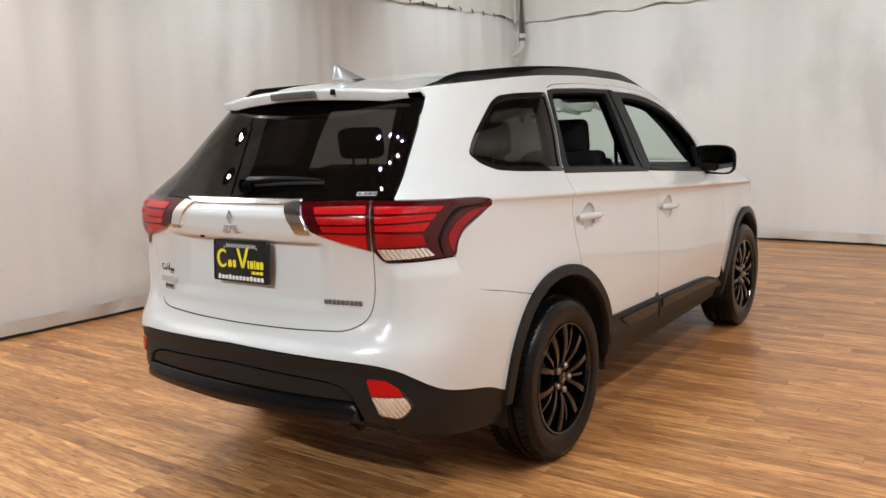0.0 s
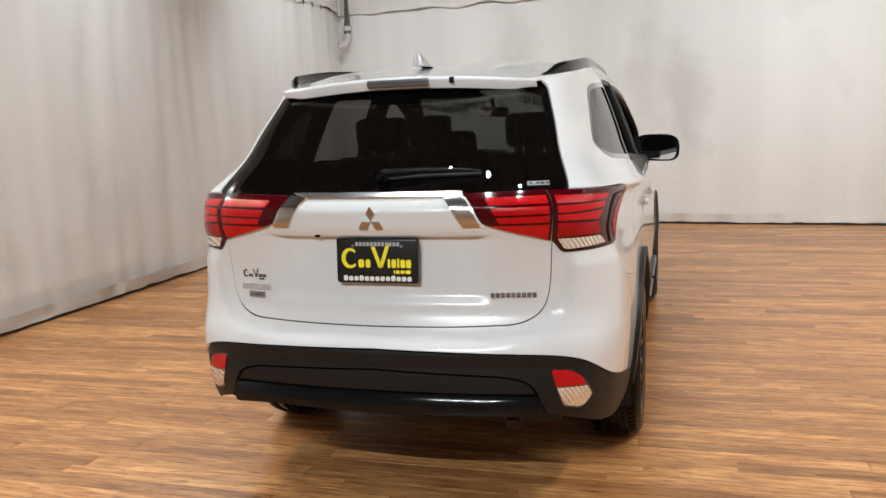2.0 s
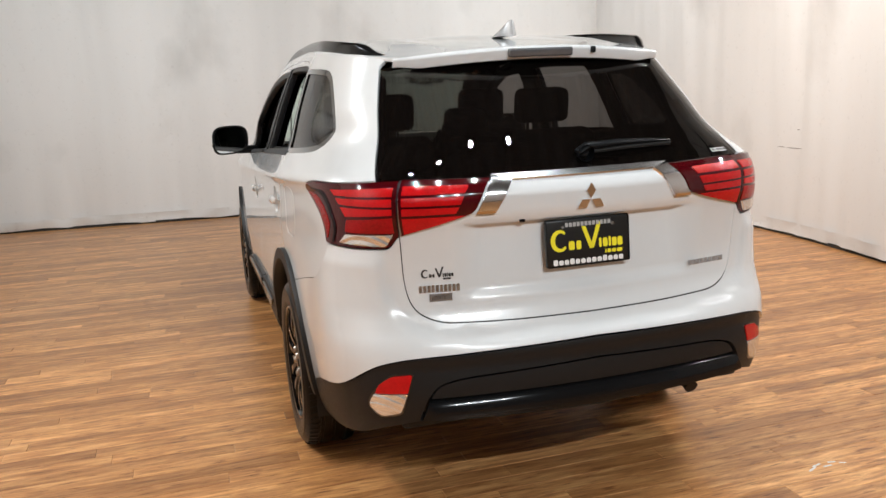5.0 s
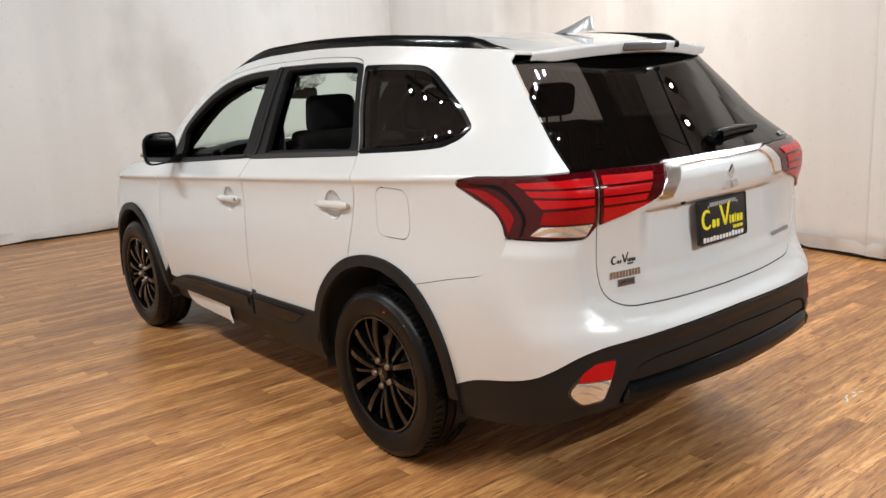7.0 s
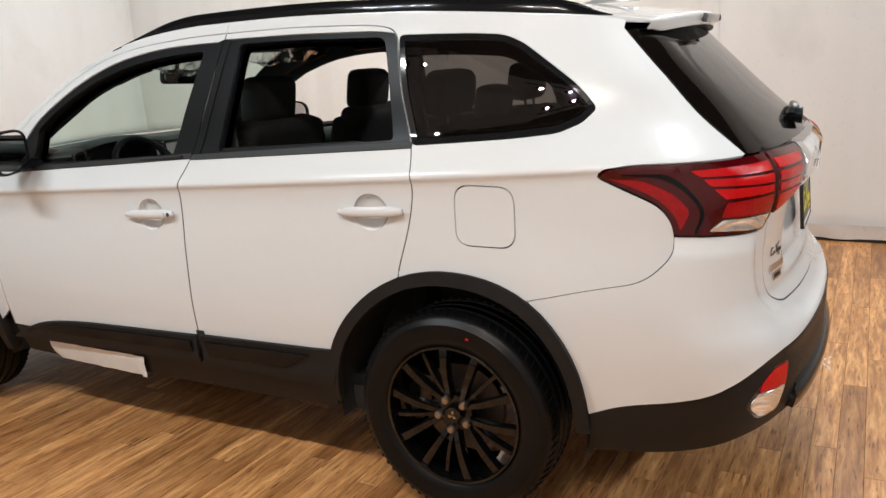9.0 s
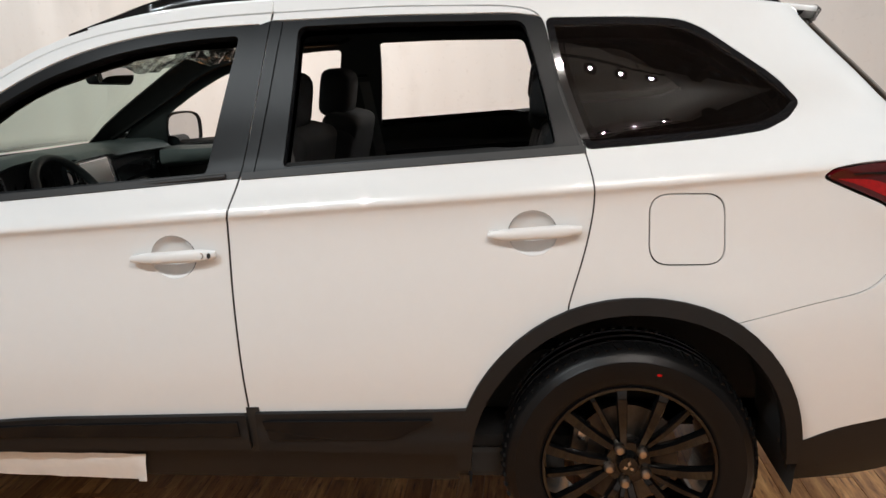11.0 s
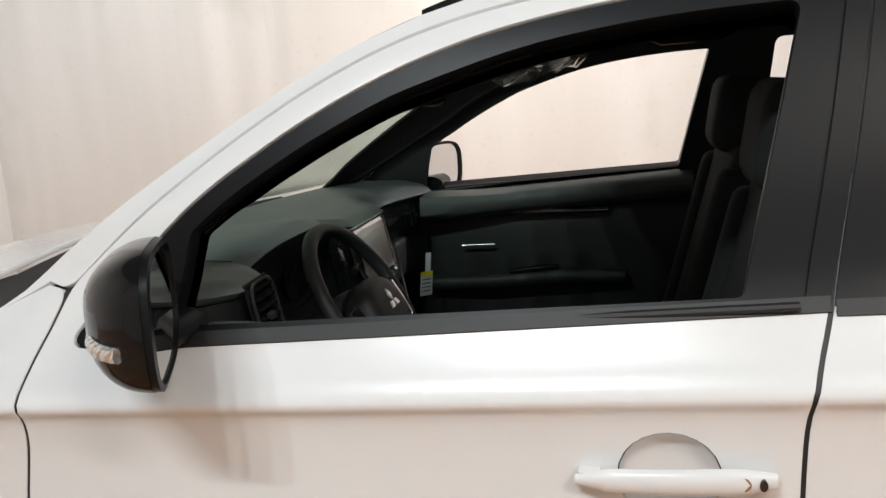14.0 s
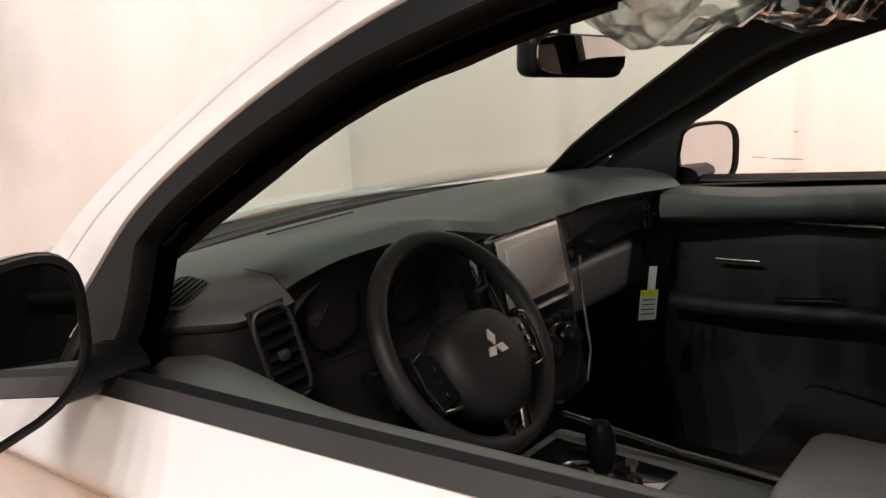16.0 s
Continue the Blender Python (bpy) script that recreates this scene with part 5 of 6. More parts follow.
def on_rear(x, z, lift=0.0):
    """A frame on the tailgate's skin, x to the right and y up, seen from behind."""
    u = x / (YC - REAR(z) - 0.15 * x * x)
    p, e = skin2(u, z), 0.01
    du, dz = (skin2(u + e, z) - skin2(u - e, z)).normalized(), (skin2(u, z + e) - skin2(u, z - e)).normalized()
    n = du.cross(dz).normalized()
    dz = n.cross(du)
    return Matrix.Translation(p + n * lift) @ Matrix((du, dz, n)).transposed().to_4x4()


EMB = on_rear(0.001, 1.104, 0.002)
for k in range(3):
    slab("emblem_diamond", [(0, 0.002), (0.0165, 0.0285), (0, 0.055), (-0.0165, 0.0285)], 0.006, EMB @ Matrix.Translation((0, 0.0, 0)) @ pose(0, 0, 0, 0, 0, 120 * k), CHROME, tg, "chrome diamond of the maker's emblem")

PLATE = Matrix.Translation((0.006, 0.054, 0.958)) @ pose(0, 0, 0, 86, 0, 0)
plate = part("number_plate", box((0.308, 0.160, 0.008), (0, 0, 0), 0.010, 3), material("black_plate", (0.008, 0.008, 0.008), 0.35, grain=0.2, scale=40), tg, "black dealer plate with yellow and white print")
plate.data.transform(PLATE)
P0 = PLATE @ Matrix.Translation((0, 0, 0.0042))


def bars(name, x0, y0, widths, heights, gap, mat, m, parent, thick=0.0006, tilt=0.0):
    x = x0
    for w, h in zip(widths, heights):
        slab(name, [(x, y0), (x + w, y0), (x + w + tilt, y0 + h), (x + tilt, y0 + h)], thick, m, mat, parent)
        x += w + gap


bars("print_bar", -0.082, 0.052, [0.0105] * 12, [0.014] * 12, 0.0037, GREY, P0, plate)
for s in (-1, 1):
    slab("screw_cap", [(s * 0.092 + 0.006 * math.cos(a * 0.7), 0.052 + 0.006 * math.sin(a * 0.7)) for a in range(9)], 0.001, P0, SILVER, plate)
def pill(name, x, y, w, h, m, mat, parent, thick=0.0006):
    """A flat block with rounded corners, by its lower left corner."""
    r = min(w, h) * 0.4
    slab(name, [tuple(p) for p in soften([(x, y, r), (x + w, y, r), (x + w, y + h, r), (x, y + h, r)], 4)], thick, m, mat, parent)


def word_shape(name, m, k, mat, parent):
    """The dealer's mark as plain shapes: a crescent, round blocks and a wedge; k scales it, the width is 0.27 k."""
    out, inn = [], []
    for i in range(17):
        a = radians(48 + 268 * i / 16)
        out.append((k * (-0.100 + 0.033 * math.cos(a)), k * (0.004 + 0.037 * math.sin(a))))
        inn.append((k * (-0.096 + 0.021 * math.cos(a)), k * (0.004 + 0.026 * math.sin(a))))
    for i in range(16): slab(name, [out[i], out[i + 1], inn[i + 1], inn[i]], 0.0006, m, mat, parent)
    for a, b in (((-0.012, 0.046), (0.016, -0.030)), ((0.046, 0.056), (0.016, -0.030))):
        slab(name, [(k * x, k * y) for x, y in ((a[0] - 0.007, a[1]), (a[0] + 0.008, a[1]), (b[0] + 0.008, b[1]), (b[0] - 0.007, b[1]))], 0.0006, m, mat, parent)
    for x, w, h in ((-0.068, 0.022, 0.030), (-0.040, 0.018, 0.030), (0.044, 0.009, 0.032), (0.058, 0.018, 0.031), (0.080, 0.008, 0.034), (0.092, 0.018, 0.030), (0.113, 0.019, 0.030)):
        pill(name, k * x, k * -0.030, k * w, k * h, m, mat, parent)


word_shape("yellow_shape", P0 @ Matrix.Translation((-0.004, 0.004, 0)), 1.0, YELLOW, plate)
for x, w in ((0.062, 0.005), (0.070, 0.014), (0.087, 0.016), (0.106, 0.020)): pill("yellow_shape", x, -0.047, w, 0.013, P0, YELLOW, plate)
for k in range(13): pill("print_bar", -0.130 + 0.0202 * k, -0.074, 0.0165, 0.017 if k not in (0, 3, 9) else 0.020, P0, WHITE_INK, plate)
word_shape("sticker_shape", on_rear(-0.512, 0.893, 0.0005), 0.40, BLACK_INK, tg)
pill("sticker_shape", -0.004, 0.0, 0.026, 0.006, on_rear(-0.490, 0.872, 0.0005), BLACK_INK, tg)
bars("chrome_letter", -0.067, 0.0, [0.0098] * 10, [0.023] * 10, 0.0038, CHROME, on_rear(-0.506, 0.833, 0.0008), tg, 0.003)
slab("trim_badge", [(-0.037, 0.0), (0.037, 0.0), (0.037, 0.024), (-0.037, 0.024)], 0.003, on_rear(-0.504, 0.803, 0.0008), SILVER, tg, "small bronze and silver trim badge")
writing("badge_word", "LIMITED", 0.017, on_rear(-0.504, 0.803, 0.0042) @ Matrix.Translation((0, 0.012, 0)), BLACK_INK, tg)
bars("chrome_letter", -0.083, 0.0, [0.0140] * 9, [0.017] * 9, 0.0043, SILVER, on_rear(0.494, 0.825, 0.0008), tg, 0.003)
AW = on_rear(0.582, 1.210, 0.004)
slab("glass_badge", [(-0.038, 0), (0.038, 0), (0.038, 0.018), (-0.038, 0.018)], 0.001, AW, GREY, tg, "small silver badge on the rear glass")
bars("badge_bar", -0.033, 0.004, [0.012, 0.006, 0.012, 0.016, 0.012], [0.010, 0.003, 0.010, 0.010, 0.010], 0.003, BLACK_INK, AW @ Matrix.Translation((0, 0, 0.0012)), tg)

# rear wiper
def on_glass(x, z, lift): return (on_rear(x, z, lift)).translation
base = on_glass(0.02, 1.232, 0.02)
wip = part("wiper_arm", tube([on_glass(0.0, 1.238, 0.012), on_glass(0.03, 1.245, 0.03), on_glass(0.16, 1.252, 0.028), on_glass(0.30, 1.254, 0.022), on_glass(0.37, 1.252, 0.02)], [0.020, 0.021, 0.016, 0.011, 0.006], 10, 0.7), SATIN, tg, "black rear wiper arm")
part("wiper_blade", tube([on_glass(0.02, 1.240, 0.010), on_glass(0.2, 1.248, 0.010), on_glass(0.375, 1.250, 0.010)], 0.008, 8), SEAL, wip)
part("wiper_pivot", lathe([(0.0, 0.03), (0.022, 0.026), (0.028, 0.0), (0.028, -0.01)], 20, "Y"), SATIN, wip).location = base - Vector((0, 0.01, 0))
part("tailgate_button", box((0.02, 0.008, 0.012), (-0.225, 0.062, 1.046), 0.003), SATIN, tg)

# paper film left on the sill
vs, fs = [], []
for i in range(25):
    t = i / 24
    y = 3.0 - 0.57 * t
    for j, z in enumerate((0.372, 0.345, 0.315, 0.285)):
        x = -(side_x(y, z) + 0.006 + 0.006 * noise.noise((t * 9, j * 1.3, 2)) + (0.012 * (t > 0.93) * j / 3))
        vs.append((x, y + 0.006 * j * (1 if i > 22 else 0), z - 0.014 * t * (j / 3) + (0.03 if i == 0 else 0) * (j == 3)))
for i in range(24):
    for j in range(3): fs.append((4 * i + j, 4 * i + j + 1, 4 * i + j + 5, 4 * i + j + 4))
film = link_mesh("protective_film", vs, fs, PAPER, car, "white protective film on the sill", smooth=True)

# ---- car: inside ----
def tilted(bm, m):
    bm.transform(m)
    return bm


def pad(w, d, h, puff=0.02, bevel=0.05):
    """A stuffed cushion about its middle."""
    bm = box((w, d, h), (0, 0, 0), min(bevel, h * 0.45, w * 0.45, d * 0.45), 4)
    for v in bm.verts:
        f = (1 - (2 * v.co.x / w) ** 2) * (1 - (2 * v.co.y / d) ** 2)
        if v.co.z > 0: v.co.z += puff * max(0, f)
    return bm


def front_seat(x):
    seat = thing("front_seat", "black cloth front seat with a head restraint", "car seat", "front seats")
    part("seat_cushion", tilted(pad(0.50, 0.52, 0.16), pose(x, 2.36, 0.61, 6)), FABRIC, seat)
    part("backrest", tilted(pad(0.48, 0.62, 0.14), pose(x, 2.09, 0.98, 104)), FABRIC, seat)
    for s in (-1, 1):
        part("side_bolster", tilted(pad(0.09, 0.56, 0.16), pose(x + s * 0.215, 2.11, 0.96, 104)), FABRIC, seat)
        part("restraint_post", tube([(x + s * 0.055, 2.035, 1.22), (x + s * 0.055, 2.055, 1.33)], 0.007, 8), SILVER, seat)
    part("head_restraint", tilted(pad(0.26, 0.19, 0.11, 0.02, 0.05), pose(x, 2.068, 1.360, 98)), FABRIC, seat)
    part("seat_base", box((0.44, 0.48, 0.2), (x, 2.36, 0.49), 0.02), DARK, seat)
    return seat


for x in (-0.38, 0.38): front_seat(x)
rear = thing("rear_bench", "black cloth rear bench seat with three head restraints", "car seat")
part("bench_cushion", tilted(pad(1.26, 0.50, 0.16), pose(0, 1.50, 0.68, 5)), FABRIC, rear)
for x, w in ((-0.40, 0.44), (0.0, 0.34), (0.40, 0.44)):
    part("bench_back", tilted(pad(w, 0.60, 0.13), pose(x, 1.26, 0.97, 106)), FABRIC, rear)
for x, w, h in ((-0.38, 0.26, 1.375), (0.0, 0.20, 1.30), (0.38, 0.26, 1.375)):
    part("head_restraint", tilted(pad(w, 0.16, 0.10, 0.02, 0.045), pose(x, 1.235, h, 98)), FABRIC, rear)
    for s in (-1, 1): part("restraint_post", tube([(x + s * 0.05, 1.215, 1.20), (x + s * 0.05, 1.23, h - 0.05)], 0.006, 8), SILVER, rear)
part("bench_base", box((1.2, 0.5, 0.2), (0, 1.45, 0.50), 0.02), DARK, rear)
for x in (-0.69, 0.69):
    belt = thing("seat_belt", "grey woven seat belt hanging from the pillar", "seat belt", "seat belts")
    s = 1 if x > 0 else -1
    vs, fs = [], []
    for i in range(13):
        t = i / 12
        for k in (-1, 1): vs.append((x + s * (0.0 + 0.06 * t), 2.02 - 0.10 * t + 0.024 * k, 1.42 - 0.62 * t))
    for i in range(12): fs.append((2 * i, 2 * i + 1, 2 * i + 3, 2 * i + 2))
    link_mesh("webbing", vs, fs, material("belt_webbing", (0.10, 0.10, 0.10), 0.7, grain=0.2, scale=200), belt)
    part("belt_anchor", box((0.02, 0.05, 0.06), (x, 2.02, 1.44), 0.008), SATIN, belt)

# dashboard: profiles across the cabin
dash = thing("dashboard", "dark grey soft dashboard with black lower panels", "dashboard")
secs, low = [], []
for i in range(65):
    x = -0.765 + 1.53 * i / 64
    brow = 0.034 * math.exp(-((x + 0.335) / 0.20) ** 4)
    mid = 0.006 * math.exp(-((x - 0.04) / 0.16) ** 2)
    back = 3.43 - 0.20 * x * x
    lip = 2.955 + 0.10 * sstep(0.12, 0.42, x) * sstep(0.9, 0.45, x) + 0.055 * sstep(-0.578, -0.545, x) * sstep(-0.09, -0.15, x) - 0.02 * brow / 0.04 + 0.10 * sstep(-0.655, -0.765, x)
    cove = 0.045 * sstep(-0.56, -0.51, x) * sstep(-0.12, -0.17, x)
    drop = 0.05 * sstep(0.12, 0.45, x)
    pts = [(back + 0.025, 1.125), (back - 0.03, 1.156), (max(3.22, lip + 0.17), 1.162 + 0.4 * brow), (max(3.08, lip + 0.085), 1.170 + 0.9 * brow - drop * 0.15), (lip + 0.03, 1.168 + brow + mid - drop * 0.4), (lip, 1.150 + brow + mid - drop * 0.6),
           (lip + 0.008, 1.12 + brow * 0.7 - drop), (lip + 0.03 + cove, 1.05), (lip + 0.02 + cove * 0.8, 0.98), (lip + 0.03, 0.88), (lip + 0.10, 0.76), (3.25, 0.72), (back, 0.80)]
    lo_y, lo_z = pts[5][0] + 0.016, pts[5][1] - 0.014
    secs.append([(x, y, z) for y, z in pts[:6] + [(lo_y, lo_z), (back, 1.09)]])
    low.append([(x, y, z) for y, z in [(back, 1.08), (lo_y + 0.004, lo_z - 0.002)] + pts[7:]])
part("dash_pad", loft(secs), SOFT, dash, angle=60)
at = secs[9]
part("dash_seam", tube([at[3], tuple(Vector(at[3]).lerp(Vector(at[4]), 0.5)), at[4], at[5], at[6]], 0.0016, 6), BLACK_INK, dash)
part("dash_slot", tube([(-0.344, 3.29, 1.172), (-0.09, 3.325, 1.168)], 0.002, 6), BLACK_INK, dash)
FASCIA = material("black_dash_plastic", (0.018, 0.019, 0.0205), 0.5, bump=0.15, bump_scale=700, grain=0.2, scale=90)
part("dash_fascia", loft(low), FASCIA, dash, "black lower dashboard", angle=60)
# dark cluster cove with its hood
cl = []
for i in range(21):
    a = radians(180 * i / 20)
    x = -0.335 - 0.19 * math.cos(a)
    z = 1.055 + 0.112 * math.sin(a) ** 0.7
    cl.append((x, 3.038 - 0.012 * math.sin(a), z))
part("cluster_hood", tube(cl, 0.006, 8), FASCIA, dash)
part("cluster_cove", box((0.40, 0.03, 0.15), (-0.335, 3.066, 1.075), 0.03, 3), BLACK_INK, dash)
for x in (-0.425, -0.25):
    bm = lathe([(0.056, -0.004), (0.058, -0.010), (0.062, -0.010), (0.064, 0.0)], 32, "Y")
    bm.transform(Matrix.Translation((x, 3.052, 1.082)))
    part("gauge_ring", bm, SATIN, dash)
    part("gauge_needle", box((0.003, 0.002, 0.045), (x - 0.02, 3.044, 1.087), turn=(0, 40, 0)), SILVER, dash)
# outer vents
DULL = material("dull_metal", (0.15, 0.15, 0.155), 0.28, 0.8, grain=0.2, scale=60)
def slat_vent(name, m, w, h, n, frame_mat, upright=False):
    v = thing(name, "black slatted air vent with a dull metal frame", "air vent", "air vents")
    ring = []
    for a in range(0, 360, 10):
        c, q = math.cos(radians(a)), math.sin(radians(a))
        ring.append((w / 2 * abs(c) ** 0.45 * (1 if c > 0 else -1), h / 2 * abs(q) ** 0.45 * (1 if q > 0 else -1), 0.002))
    part("vent_frame", tilted(tube(ring, 0.0032, 8, closed=True), m @ pose(0, 0, 0, 90)), frame_mat, v)
    part("vent_back", tilted(box((w, 0.004, h), (0, 0.012, 0)), m), BLACK_INK, v)
    for k in range(n):
        part("slat", tilted(box((w - 0.008, 0.018, 0.0035), (0, 0.002, -h / 2 + h * (k + 0.5) / n), 0.001, turn=(25, 0, 0)), m), INSERT if frame_mat == DULL else SATIN, v)
    part("vent_knob", tilted(box((0.014, 0.012, 0.012), (0, -0.008, 0), 0.003), m), DULL, v)
    return v


slat_vent("air_vent", pose(-0.620, 2.934, 1.099, 0, -13, -20), 0.053, 0.134, 7, DULL)
slat_vent("air_vent", pose(0.225, 3.005, 1.045, -8, 0, 6), 0.075, 0.055, 4, SATIN)
slat_vent("air_vent", pose(0.675, 3.02, 1.055, -8, 0, 20), 0.085, 0.055, 4, SATIN)
top_v = thing("defrost_vent", "oval slotted demister vent in the dashboard corner", "air vent")
V0 = pose(-0.662, 3.078, 1.1705, 9, 0, 37)
OVAL = []
for a in range(0, 360, 10):
    c, q = math.cos(radians(a)), math.sin(radians(a))
    x, y = 0.064 * abs(c) ** 0.6 * (1 if c > 0 else -1), 0.027 * abs(q) ** 0.6 * (1 if q > 0 else -1)
    OVAL.append((x + 0.5 * y, y))
part("vent_plate", tilted(tube([(x, y, 0.001) for x, y in OVAL], 0.0036, 8, closed=True), V0), SOFT, top_v)
part("vent_back", tilted(loft([[(x, y, -0.010) for x, y in OVAL], [(x, y, 0.001) for x, y in OVAL], [(x * 0.02, y * 0.02, 0.001) for x, y in OVAL]]), V0), BLACK_INK, top_v)
for k in range(6):
    y = -0.0205 + 0.0082 * k
    part("slat", tilted(box((0.122 * (1 - (y / 0.030) ** 4), 0.0022, 0.005), (0.5 * y, y, 0.0025), 0.0006, turn=(25, 0, 0)), V0), SATIN, top_v)
top_r = thing("defrost_vent", "slotted demister vent in the dashboard corner", "air vent")
for k in range(7): part("slat", box((0.006, 0.06, 0.008), (0.62 + 0.018 * k, 3.20 - 0.010 * k, 1.158), 0.001), BLACK_INK, top_r)
part("vent_plate", box((0.15, 0.08, 0.008), (0.67, 3.17, 1.152), 0.003), SATIN, top_r)

# centre stack
stack = thing("centre_console", "gloss black centre stack and console with a silver surround", "console")
S0 = pose(-0.020, 2.925, 1.032, -12, 0, 0)
part("stack_body", tilted(box((0.30, 0.06, 0.36), (0, 0.035, -0.055), 0.04, 4), S0), GLOSS, stack)
part("screen_surround", tilted(box((0.235, 0.012, 0.155), (0, -0.001, 0.050), 0.014, 3), S0), SILVER, stack, "silver screen surround")
# pale base colours stand in for the light wall mirrored in the film
SCREEN = material("screen_film_reflection", (0.78, 0.73, 0.70), 0.3, coat=0.3, grain=0.08, scale=12)
part("touch_screen", tilted(box((0.205, 0.006, 0.120), (0, -0.006, 0.054), 0.003), S0), SCREEN, stack, "unlit touch screen, the pale reflection in its protective film put into the colour")
part("screen_panel", tilted(box((0.165, 0.002, 0.085), (0.0, -0.0105, 0.056), 0.0008), S0), material("pale_screen_reflection", (0.80, 0.75, 0.72), 0.35, grain=0.06, scale=20), stack)
for x in (-0.105, 0.105):
    part("side_rim", tilted(tube([(x * 1.38, -0.004, 0.11), (x * 1.42, -0.006, 0.0), (x * 1.32, -0.006, -0.15), (x * 1.0, -0.006, -0.205)], 0.003, 8), S0), DULL, stack)
for x in (-0.075, 0.0, 0.075):
    bm = lathe([(0.0, -0.020), (0.018, -0.020), (0.022, -0.014), (0.022, 0.0)], 24, "Y")
    part("climate_knob", tilted(bm, S0 @ Matrix.Translation((x, -0.004, -0.105))), SATIN, stack)
    part("knob_ring", tilted(lathe([(0.023, -0.006), (0.027, -0.006), (0.027, 0.002)], 24, "Y"), S0 @ Matrix.Translation((x, -0.004, -0.105))), CHROME, stack)
for k in range(6): part("button", tilted(box((0.028, 0.006, 0.012), (-0.085 + 0.034 * k, -0.002, -0.062), 0.002), S0), SATIN, stack)
part("tunnel", box((0.26, 0.95, 0.28), (0.0, 2.50, 0.56), 0.03, 3), SOFT, stack)
part("shift_plate", box((0.16, 0.26, 0.012), (-0.03, 2.80, 0.706), 0.004), GLOSS, stack)
part("shift_rim", tilted(tube([(0.05 * math.cos(radians(a)), 0.075 * math.sin(radians(a)), 0) for a in range(0, 360, 20)], 0.005, 8, closed=True), pose(-0.06, 2.78, 0.715)), CHROME, stack)
part("console_trim", tube([(0.115, 2.95, 0.735), (0.118, 2.7, 0.715), (0.118, 2.45, 0.712)], 0.006, 8), SILVER, stack)
part("arm_rest_lid", tilted(pad(0.25, 0.34, 0.12, 0.02, 0.05), pose(-0.03, 2.29, 0.785)), material("grey_cloth", (0.17, 0.168, 0.165), 0.85, grain=0.2, scale=260, bump=0.2, bump_scale=500), stack, "padded grey arm rest lid")
lever = thing("gear_lever", "black gear lever with a chrome collar, in the console", "gear lever")
part("lever_stem", tube([(-0.06, 2.77, 0.67), (-0.06, 2.765, 0.75)], [0.014, 0.011], 10), CHROME, lever)
part("lever_boot", lathe([(0.045, 0.0), (0.030, 0.025), (0.014, 0.045)], 16, "Z"), SATIN, lever).location = (-0.06, 2.77, 0.67)
knob = lathe([(0.0, 0.095), (0.018, 0.09), (0.027, 0.065), (0.026, 0.03), (0.017, 0.0)], 20, "Z")
part("lever_knob", tilted(knob, pose(-0.06, 2.765, 0.735, -6)), SATIN, lever)
# passenger trim strip
strip = [[(x, y + dy, z + dz) for dy, dz in ((-0.012, -0.028), (-0.014, 0.020), (0.006, 0.028), (0.008, -0.028))] for x, y, z in ((0.27, 3.02, 1.035), (0.40, 3.03, 1.05), (0.55, 3.035, 1.06), (0.63, 3.03, 1.06))]
part("trim_strip", loft(strip), GLOSS, dash, "gloss black dashboard strip", smooth=False)
part("glove_box", box((0.46, 0.06, 0.11), (0.42, 3.045, 0.945), 0.02, 3, turn=(-12, 0, 0)), material("dark_glove_box", (0.034, 0.036, 0.039), 0.5, bump=0.15, bump_scale=700, grain=0.2, scale=90), dash)

# steering wheel
wheel_s = thing("steering_wheel", "black leather steering wheel with silver spokes", "steering wheel")
SWM = pose(-0.322, 2.858, 1.045, 90 - 33, 0, 0)
SWB = SWM @ Matrix.Translation((-0.012, -0.040, -0.012))
part("wheel_ring", tilted(tube([(0.171 * math.cos(radians(a)), 0.170 * math.sin(radians(a)), 0) for a in range(0, 360, 8)], 0.0155, 12, closed=True), SWM), LEATHER, wheel_s)
secs = []
for f, h in ((0.90, -0.015), (1.0, 0.0), (1.0, 0.026), (0.96, 0.040), (0.86, 0.050), (0.62, 0.0555), (0.3, 0.0575), (0.02, 0.058)):
    ring = []
    for a in range(0, 360, 10):
        c, q = math.cos(radians(a)), math.sin(radians(a))
        x, y = 0.094 * abs(c) ** 0.78 * (1 if c > 0 else -1), (0.078 if q > 0 else 0.092) * abs(q) ** 0.8 * (1 if q > 0 else -1)
        ring.append((x * f * (1 - 0.36 * max(0, -y / 0.092) ** 1.5), y * f, h))
    secs.append(ring)
part("airbag_cover", tilted(loft(secs), SWB @ Matrix.Translation((0, -0.002, 0.006))), LEATHER, wheel_s)
for k in range(3):
    slab("emblem_diamond", [(0, 0.001), (0.0078, 0.0135), (0, 0.026), (-0.0078, 0.0135)], 0.004, SWB @ Matrix.Translation((0, 0.010, 0.063)) @ pose(0, 0, 0, 0, 0, 120 * k), BRIGHT, wheel_s)
